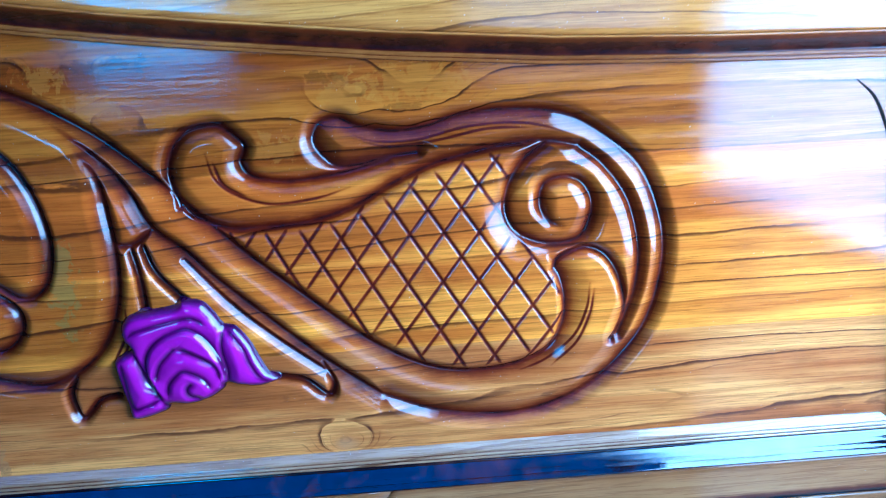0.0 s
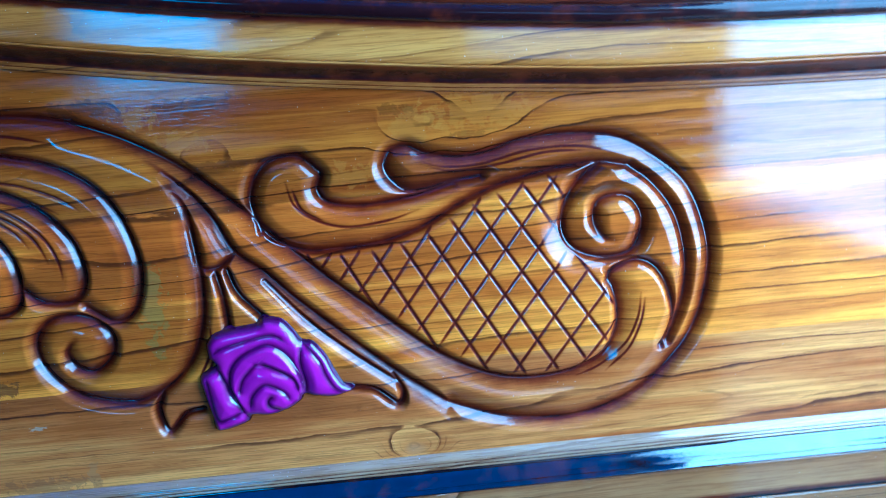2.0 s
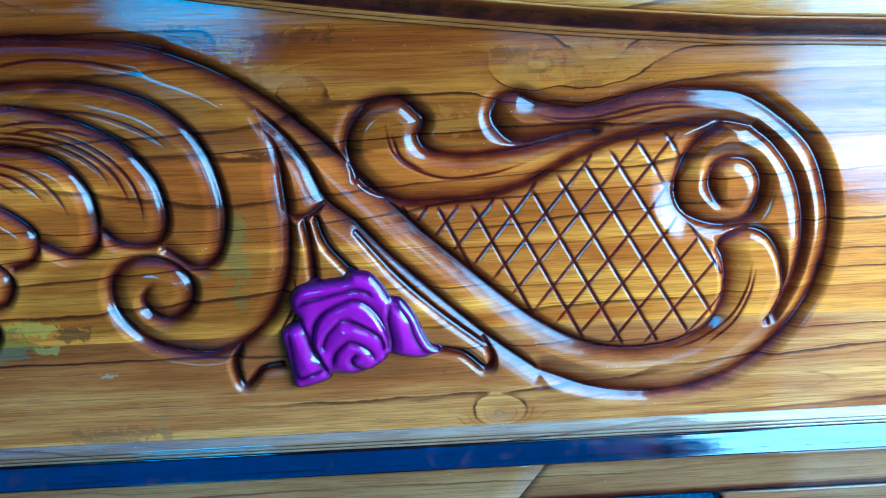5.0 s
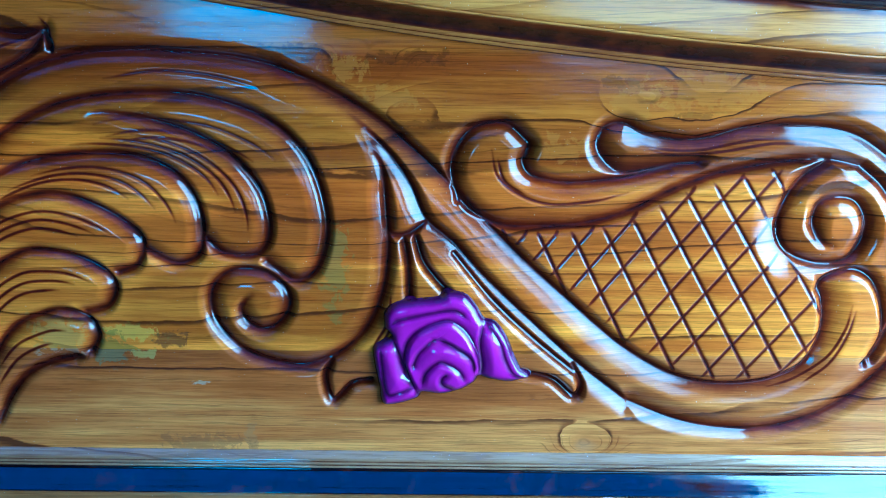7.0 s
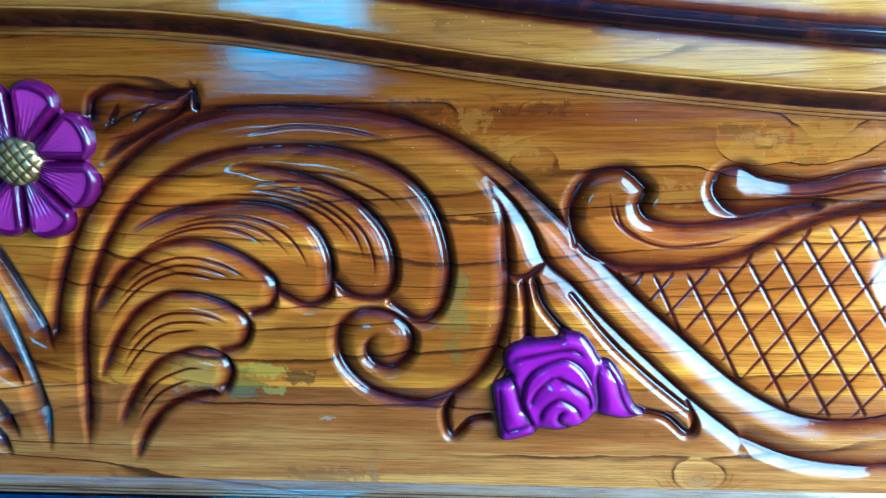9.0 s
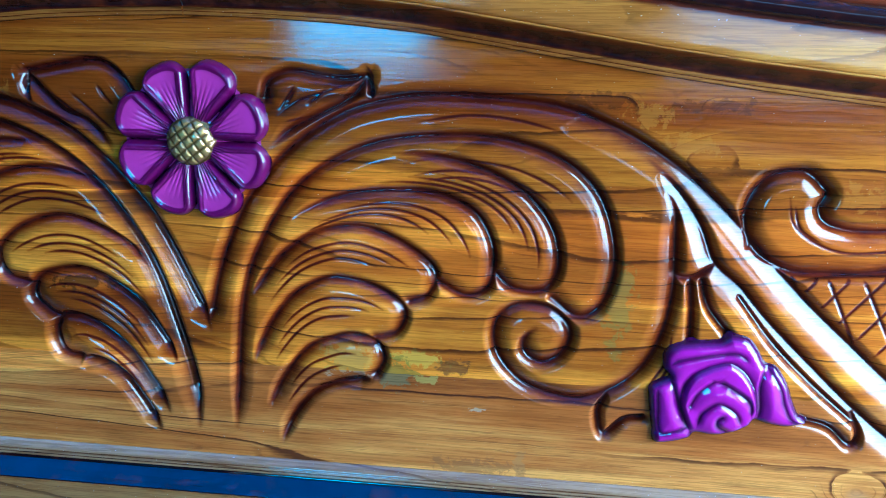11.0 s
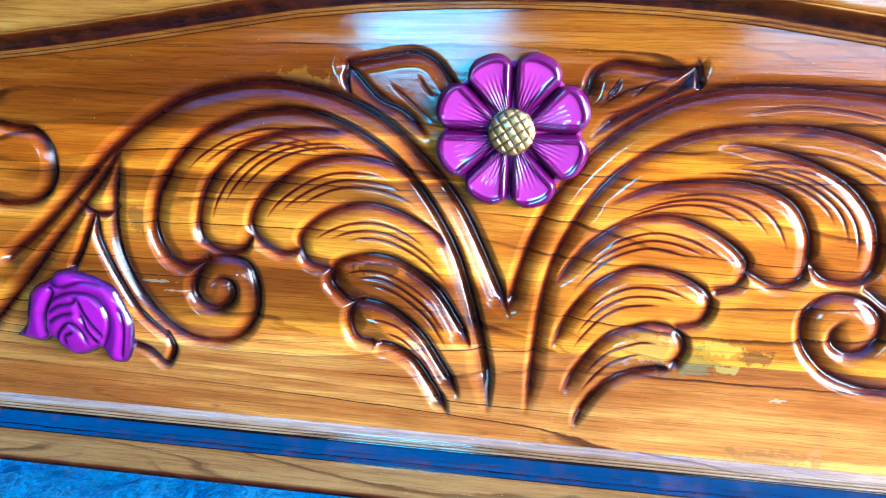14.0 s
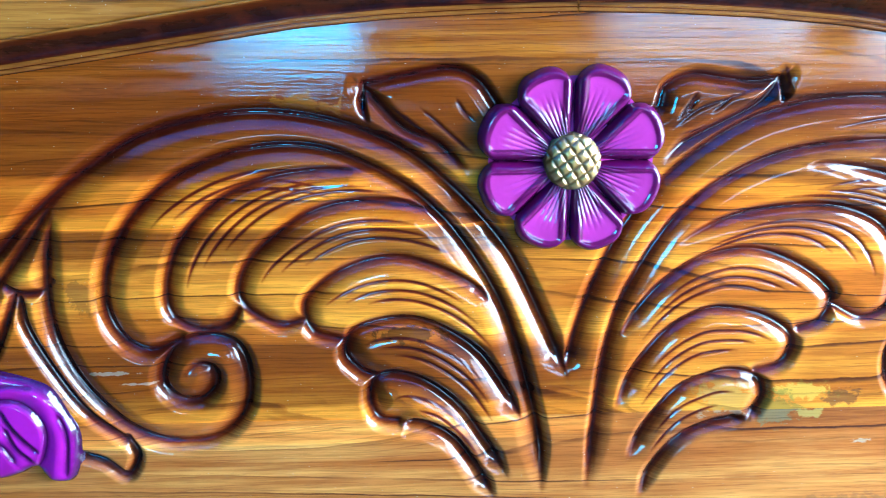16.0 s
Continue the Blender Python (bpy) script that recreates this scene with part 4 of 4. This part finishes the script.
flower = part("flower", disc("flower", 0.047, -0.0004), PURPLE, footboard, "purple painted eight-petalled carved flower")
flower.location = (0, 0, Z0)
PETAL = petal_mesh()
for n in range(8):
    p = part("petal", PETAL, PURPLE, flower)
    p.rotation_euler = (0, -radians(22.5 + 45 * n), 0)
    p.scale = (1 + 0.015 * math.sin(n * 2.3), 1, 1 + 0.02 * math.cos(n * 1.7))


def button():
    """The gilt centre with crossed cuts."""
    rows, glaze = [], []
    for u in np.linspace(0, 1, 40):
        row, g = [], []
        for a in np.linspace(0, 2 * math.pi, 120, endpoint=False):
            r = 0.0163 * u
            x, z = r * math.cos(a), r * math.sin(a)
            p, q = (x * 0.83 + z * 0.55) / 0.0060, (x * 0.6 - z * 0.8) / 0.0060
            c = max(math.exp(-((((p % 1) - 0.5) / 0.16) ** 2)), math.exp(-((((q % 1) - 0.5) / 0.16) ** 2)))
            h = 0.0045 + 0.0062 * math.sqrt(max(0.0, 1 - u ** 3)) - 0.0012 * c * (u < 0.95)
            row.append((x, -h if u < 1 else 0.0, z))
            g.append(0.85 * c if u < 0.93 else 0.9)
        rows.append(row)
        glaze.append(g)
    return sheet("flower_centre", rows, glaze, closed=True)


part("flower_centre", button(), GOLD, flower, "gilt flower centre with cross-hatched cuts")


# ---- roses ----
def rose(label, outline, strokes, petals):
    """A rose carved out of a raised boss: petals parted by slanting cuts, each petal a mesh of its own."""
    fine = 0.0005
    rim = spline(outline + outline[:1], 0.0005)
    lo, hi = rim.min(0) - 0.004, rim.max(0) + 0.004
    x, z = np.meshgrid(np.arange(lo[0], hi[0], fine), np.arange(lo[1], hi[1], fine), indexing="ij")
    gap = np.full(x.shape, 1.0)
    for px, pz in rim:
        gap = np.minimum(gap, np.hypot(x - px, z - pz))
    gap = np.where(inside(x, z, rim), gap, -gap)
    mid = rim.mean(0)
    swell = 0.0035 * np.exp(-(((x - mid[0]) ** 2 + (z - mid[1]) ** 2) / 0.035 ** 2))
    high = -0.003 + 0.0098 * (1 - np.exp(-np.clip(gap + 0.0012, 0, 1) / 0.0030)) + swell
    glaze = np.maximum(0.97 * np.exp(-((np.clip(gap, 0, 1) / 0.0026) ** 2)), 0.42 / (1 + (np.clip(gap, 0, 1) / 0.0042) ** 6))
    for points, depth, left, right in strokes:
        c = spline(points, 0.0004)
        run = np.gradient(c, axis=0)
        fade = np.clip(np.minimum(np.linspace(0, 1, len(c)), np.linspace(1, 0, len(c))) / 0.12, 0.25, 1)
        down = np.zeros(x.shape)
        for (px, pz), (tx, tz), f in zip(c, run, fade):
            d = np.hypot(x - px, z - pz)
            w = np.where(tx * (z - pz) - tz * (x - px) > 0, left, right)
            down = np.maximum(down, 0.68 * f * depth * np.clip(1 - d / w, 0, 1) ** 1.6)
            glaze = np.maximum(glaze, f * np.maximum(0.78 * np.exp(-((d / 0.0012) ** 2)), 0.34 / (1 + (d / 0.0026) ** 5)))
        high = high - down
    points = np.stack([x, -high, z + Z0], -1).reshape(-1, 3)
    index = np.arange(x.size).reshape(x.shape)
    cells = np.stack([index[:-1, :-1], index[1:, :-1], index[1:, 1:], index[:-1, 1:]], -1)
    keep = gap[:-1, :-1] > -0.0014
    piece = np.zeros(keep.shape, int)
    for n, p in enumerate(petals, 1):
        piece[inside(x[:-1, :-1], z[:-1, :-1], spline(p + p[:1], 0.001))] = n
    whole = None
    for n in range(len(petals) + 1):
        quads = cells[keep & (piece == n)]
        used, local = np.unique(quads, return_inverse=True)
        name = "petal" if n else "rose"
        ob = part(name, fill(bpy.data.meshes.new(name), points[used], local.reshape(-1, 4), glaze.ravel()[used]), VIOLET,
                  whole or footboard, "" if n else label)
        whole = whole or ob
    return whole


rose("purple painted carved rose with furled petals",
     [(0.321, -0.142), (0.321, -0.132), (0.327, -0.125), (0.339, -0.122), (0.356, -0.12), (0.363, -0.116), (0.374, -0.118), (0.381, -0.126), (0.386, -0.134), (0.394, -0.137), (0.402, -0.148), (0.407, -0.16), (0.412, -0.17), (0.418, -0.176), (0.406, -0.18), (0.392, -0.178), (0.384, -0.176), (0.381, -0.18), (0.371, -0.186), (0.358, -0.189), (0.346, -0.188), (0.342, -0.193), (0.327, -0.198), (0.319, -0.197), (0.317, -0.185), (0.314, -0.168), (0.313, -0.157), (0.318, -0.152), (0.325, -0.148)],
     [([(0.342, -0.186), (0.335, -0.17), (0.334, -0.161), (0.336, -0.151), (0.342, -0.143), (0.353, -0.137), (0.364, -0.135), (0.374, -0.142), (0.381, -0.154), (0.384, -0.167), (0.382, -0.178)], 0.0052, 0.0110, 0.0035),
      ([(0.324, -0.14), (0.33, -0.135), (0.341, -0.132), (0.356, -0.129), (0.368, -0.128), (0.377, -0.135)], 0.0024, 0.0080, 0.0040),
      ([(0.339, -0.17), (0.343, -0.159), (0.349, -0.152), (0.356, -0.146)], 0.0036, 0.0040, 0.0100),
      ([(0.356, -0.147), (0.366, -0.152), (0.378, -0.161), (0.381, -0.172)], 0.0036, 0.0035, 0.0100),
      ([(0.346, -0.182), (0.348, -0.172), (0.356, -0.164), (0.363, -0.165), (0.371, -0.171), (0.375, -0.18)], 0.0034, 0.0080, 0.0040),
      ([(0.367, -0.185), (0.36, -0.181), (0.359, -0.176), (0.363, -0.172)], 0.0036, 0.0045, 0.0045),
      ([(0.386, -0.135), (0.392, -0.142), (0.398, -0.152), (0.401, -0.162), (0.407, -0.173), (0.416, -0.177)], 0.0024, 0.0035, 0.0100),
      ([(0.386, -0.136), (0.384, -0.15), (0.386, -0.166), (0.385, -0.176)], 0.0034, 0.0080, 0.0035),
      ([(0.318, -0.153), (0.319, -0.168), (0.322, -0.188), (0.331, -0.187), (0.342, -0.183)], 0.0020, 0.0100, 0.0035),
      ([(0.326, -0.148), (0.331, -0.161), (0.337, -0.176), (0.342, -0.186)], 0.0040, 0.0035, 0.0090)],
     [[(0.32, -0.143), (0.32, -0.131), (0.34, -0.12), (0.363, -0.114), (0.383, -0.124), (0.386, -0.134), (0.384, -0.15), (0.381, -0.154), (0.374, -0.142), (0.364, -0.135), (0.353, -0.137), (0.342, -0.143), (0.336, -0.151), (0.33, -0.155), (0.325, -0.148)],
      [(0.386, -0.133), (0.395, -0.135), (0.409, -0.157), (0.42, -0.177), (0.406, -0.182), (0.384, -0.177), (0.386, -0.166), (0.384, -0.15)],
      [(0.311, -0.157), (0.325, -0.147), (0.331, -0.161), (0.337, -0.176), (0.343, -0.187), (0.342, -0.195), (0.32, -0.2), (0.315, -0.185)],
      [(0.356, -0.147), (0.364, -0.135), (0.374, -0.142), (0.381, -0.154), (0.384, -0.167), (0.382, -0.176), (0.378, -0.161), (0.366, -0.152)],
      [(0.335, -0.17), (0.334, -0.161), (0.336, -0.151), (0.342, -0.143), (0.353, -0.137), (0.364, -0.135), (0.356, -0.147), (0.349, -0.152), (0.343, -0.159), (0.339, -0.17)],
      [(0.346, -0.184), (0.348, -0.172), (0.356, -0.164), (0.363, -0.165), (0.371, -0.171), (0.376, -0.182), (0.362, -0.19)]])
rose("purple painted carved rose with spiralling petals",
     [(-0.383, -0.144), (-0.376, -0.137), (-0.363, -0.13), (-0.357, -0.124), (-0.346, -0.121), (-0.332, -0.124), (-0.317, -0.129), (-0.308, -0.135), (-0.301, -0.149), (-0.295, -0.164), (-0.297, -0.183), (-0.303, -0.196), (-0.315, -0.196), (-0.323, -0.186), (-0.333, -0.19), (-0.345, -0.193), (-0.357, -0.187), (-0.365, -0.18), (-0.375, -0.184), (-0.392, -0.182), (-0.398, -0.18), (-0.389, -0.17), (-0.386, -0.156)],
     [([(-0.365, -0.179), (-0.368, -0.164), (-0.363, -0.15), (-0.353, -0.142), (-0.339, -0.139), (-0.325, -0.141), (-0.315, -0.152), (-0.313, -0.165), (-0.318, -0.18), (-0.326, -0.188)], 0.0050, 0.0100, 0.0028),
      ([(-0.364, -0.131), (-0.352, -0.135), (-0.333, -0.13), (-0.314, -0.133)], 0.0030, 0.0070, 0.0030),
      ([(-0.365, -0.135), (-0.359, -0.139), (-0.366, -0.155), (-0.368, -0.179)], 0.0040, 0.0030, 0.0080),
      ([(-0.379, -0.142), (-0.383, -0.16), (-0.39, -0.179)], 0.0022, 0.0050, 0.0025),
      ([(-0.306, -0.147), (-0.301, -0.165), (-0.305, -0.194)], 0.0030, 0.0028, 0.0070),
      ([(-0.364, -0.165), (-0.353, -0.158), (-0.341, -0.155)], 0.0030, 0.0060, 0.0028),
      ([(-0.364, -0.157), (-0.354, -0.15), (-0.342, -0.147), (-0.338, -0.141)], 0.0026, 0.0060, 0.0028),
      ([(-0.337, -0.143), (-0.332, -0.155), (-0.324, -0.167), (-0.317, -0.175)], 0.0036, 0.0028, 0.0080),
      ([(-0.336, -0.155), (-0.331, -0.169), (-0.322, -0.181)], 0.0034, 0.0025, 0.0070),
      ([(-0.359, -0.183), (-0.356, -0.173), (-0.347, -0.164), (-0.338, -0.169), (-0.332, -0.182)], 0.0034, 0.0060, 0.0028),
      ([(-0.35, -0.183), (-0.35, -0.175), (-0.343, -0.171)], 0.0026, 0.0040, 0.0025)],
     [[(-0.376, -0.137), (-0.357, -0.122), (-0.343, -0.119), (-0.306, -0.133), (-0.302, -0.146), (-0.314, -0.152), (-0.325, -0.141), (-0.339, -0.139), (-0.353, -0.142), (-0.361, -0.147), (-0.359, -0.139)],
      [(-0.399, -0.181), (-0.389, -0.165), (-0.384, -0.144), (-0.376, -0.137), (-0.359, -0.139), (-0.366, -0.155), (-0.367, -0.18), (-0.376, -0.186)],
      [(-0.308, -0.135), (-0.299, -0.146), (-0.295, -0.178), (-0.304, -0.199), (-0.318, -0.198), (-0.325, -0.187), (-0.315, -0.177), (-0.312, -0.161)],
      [(-0.336, -0.142), (-0.324, -0.142), (-0.314, -0.154), (-0.313, -0.168), (-0.317, -0.176), (-0.324, -0.167), (-0.332, -0.155)]])


# ---- the yard ----
def box(name, x0, x1, y0, y1, z0, z1, mat, label, category="wall"):
    bm = bmesh.new()
    bmesh.ops.create_cube(bm, size=1.0, matrix=Matrix.Translation(((x0 + x1) / 2, (y0 + y1) / 2, (z0 + z1) / 2))
                          @ Matrix.Diagonal((x1 - x0, y1 - y0, z1 - z0, 1)))
    return tagged(part(name, bm, mat), label, category, kind="structure")


def ground():
    """Rough broken ground, fine near the footboard and one sheet to the horizon."""
    a = np.concatenate([-np.geomspace(400, 1.6, 14), np.linspace(-1.5, 1.5, 150), np.geomspace(1.6, 400, 14)])
    rows = []
    for y in a:
        row = []
        for x in a:
            h = 0.0
            if abs(x) < 1.6 and abs(y) < 1.6:
                h = 0.007 * noise.noise((x * 22, y * 22, 0)) + 0.004 * noise.noise((x * 60, y * 60, 3)) - 0.006
            row.append((x, y + 0.3, h))
        rows.append(row)
    return tagged(part("ground", sheet("ground", rows), RUBBLE), "dark trodden earth ground", "ground", kind="structure")


ground()


def blue_sheet():
    """A crumpled plastic sheet spread on the ground under and behind the footboard."""
    rows = []
    for y in np.linspace(-0.10, 1.9, 200):
        row = []
        for x in np.linspace(-1.10, 0.90, 220):
            fold = noise.noise((x * 9, y * 9, 1)) * 0.010 + abs(noise.noise((x * 26, y * 26, 5))) * 0.012
            fold += abs(noise.noise((x * 70, y * 70, 9))) * 0.005
            row.append((x + 0.02 * noise.noise((x * 4, y * 4, 2)), y + 0.03 * noise.noise((x * 3, 0, 7)), 0.014 + fold))
        rows.append(row)
    ob = part("tarpaulin", sheet("tarpaulin", rows), SHEET)
    return tagged(ob, "crumpled bright blue plastic sheet spread on the ground", "tarpaulin")


blue_sheet()
# unseen walls: openings follow the panel's reflections, heights and south wall block light
WALL_Y = -3.7
box("wall_north", -3.15, -1.10, WALL_Y - 0.15, WALL_Y, 0, 2.58, PLASTER, "unseen dark plastered wall")
box("wall_middle", -0.36, 0.94, WALL_Y - 0.15, WALL_Y, 0, 2.58, PLASTER, "unseen dark plastered wall")
box("wall_pier", 2.05, 2.36, WALL_Y - 0.15, WALL_Y, 0, 2.58, PLASTER, "unseen dark plastered wall pier")
box("wall_sill", -1.10, -0.36, WALL_Y - 0.15, WALL_Y, 0, 0.36, PLASTER, "unseen low dark plastered wall")
box("wall_sill", 0.94, 2.05, WALL_Y - 0.15, WALL_Y, 0, 0.36, PLASTER, "unseen low dark plastered wall")
# lintels added to narrow the openings and dim their light
box("wall_lintel", -1.10, -0.36, WALL_Y - 0.15, WALL_Y, 0.95, 2.58, PLASTER, "unseen dark wall added to cut light through an opening")
box("wall_lintel", 0.94, 2.05, WALL_Y - 0.15, WALL_Y, 0.95, 2.58, PLASTER, "unseen dark wall added to cut light through an opening")
box("wall_west", -3.15, -3.00, WALL_Y, 3.0, 0, 2.6, PLASTER, "unseen dark plastered wall")
box("wall_south", -3.15, 1.3, 3.0, 3.15, 0, 2.6, PLASTER, "unseen dark plastered wall")
# unseen wall added to keep direct sun off the blue sheet
box("sun_screen_wall", 0.30, 1.75, 0.55, 0.63, 0, 1.05, PLASTER, "unseen low dark plastered wall")
# unseen thin bars added round the area lamp at the right
box("side_post", 1.01, 1.05, -0.76, -0.72, 0, 1.64, PLASTER, "unseen dark post added beside the side lamp", "door frame")
box("side_post", 1.01, 1.05, 0.05, 0.09, 0, 1.64, PLASTER, "unseen dark post added beside the side lamp", "door frame")
box("side_head", 1.01, 1.05, -0.76, 0.09, 1.64, 1.67, PLASTER, "unseen dark bar added over the side lamp", "door frame")


def roof(name, plan, mat, label):
    """A flat unseen roof; its slanting open side sets where the sun reaches the yard."""
    bm = bmesh.new()
    low = [bm.verts.new((x, y, 2.6)) for x, y in plan]
    top = [bm.verts.new((x, y, 2.604)) for x, y in plan]
    bm.faces.new(low[::-1]), bm.faces.new(top)
    for a in range(len(plan)):
        b = (a + 1) % len(plan)
        bm.faces.new((low[a], low[b], top[b], top[a]))
    return tagged(part(name, bm, mat), label, "ceiling", kind="structure")


# both roofs are added: one blocks light, one turns the sun blue
roof("ceiling", [(-3.15, -3.85), (0.60, -3.85), (0.60, -2.8), (3.5, -2.8), (3.29, -2.3), (-3.15, -2.3)], PLASTER, "unseen dark roof added to hold back light from above")
roof("ceiling", [(-3.15, -2.3), (3.29, -2.3), (1.0, 3.15), (-3.15, 3.15)], TARP, "unseen blue tarpaulin roof added for blue light from above")


def pavement():
    """An unseen pale slab in the sun, its edge set to give the panel's right-hand sheen."""
    plan = [(0.745, -0.12), (2.49, -4.0), (6.4, -7.9), (6.4, 2.4), (1.9, 2.4), (1.5, -0.12)]
    bm = bmesh.new()
    rims = [[bm.verts.new((x, y, z)) for x, y in plan] for z in (-0.02, 0.016)]
    bm.faces.new(rims[0][::-1]), bm.faces.new(rims[1])
    for a in range(len(plan)):
        b = (a + 1) % len(plan)
        bm.faces.new((rims[0][a], rims[0][b], rims[1][b], rims[1][a]))
    return tagged(part("pavement", bm, CONCRETE), "unseen pale sunlit slab added for the panel's sheen", "pavement", kind="structure")


pavement()


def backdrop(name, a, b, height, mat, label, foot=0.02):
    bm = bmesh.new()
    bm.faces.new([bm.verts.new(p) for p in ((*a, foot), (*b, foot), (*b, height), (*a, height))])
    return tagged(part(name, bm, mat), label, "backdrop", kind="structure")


# unseen glowing panels, for the bright patches mirrored in the varnish
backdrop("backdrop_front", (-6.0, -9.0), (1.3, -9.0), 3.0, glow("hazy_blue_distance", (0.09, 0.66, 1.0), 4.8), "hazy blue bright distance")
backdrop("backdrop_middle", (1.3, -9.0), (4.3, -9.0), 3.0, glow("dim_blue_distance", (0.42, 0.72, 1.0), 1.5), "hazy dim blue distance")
backdrop("backdrop_corner", (4.3, -9.0), (6.5, -8.0), 2.6, glow("pale_distance", (0.62, 0.86, 1.0), 2.6), "unseen glowing white panel on the open right side")
# near panel added to put white highlights on the carving
backdrop("glow_panel_east", (4.6, -4.5), (4.6, -1.9), 1.80, glow("white_panel_glow", (0.86, 0.96, 1.0), 2.0), "unseen glowing white panel on the open right side", 0.12)
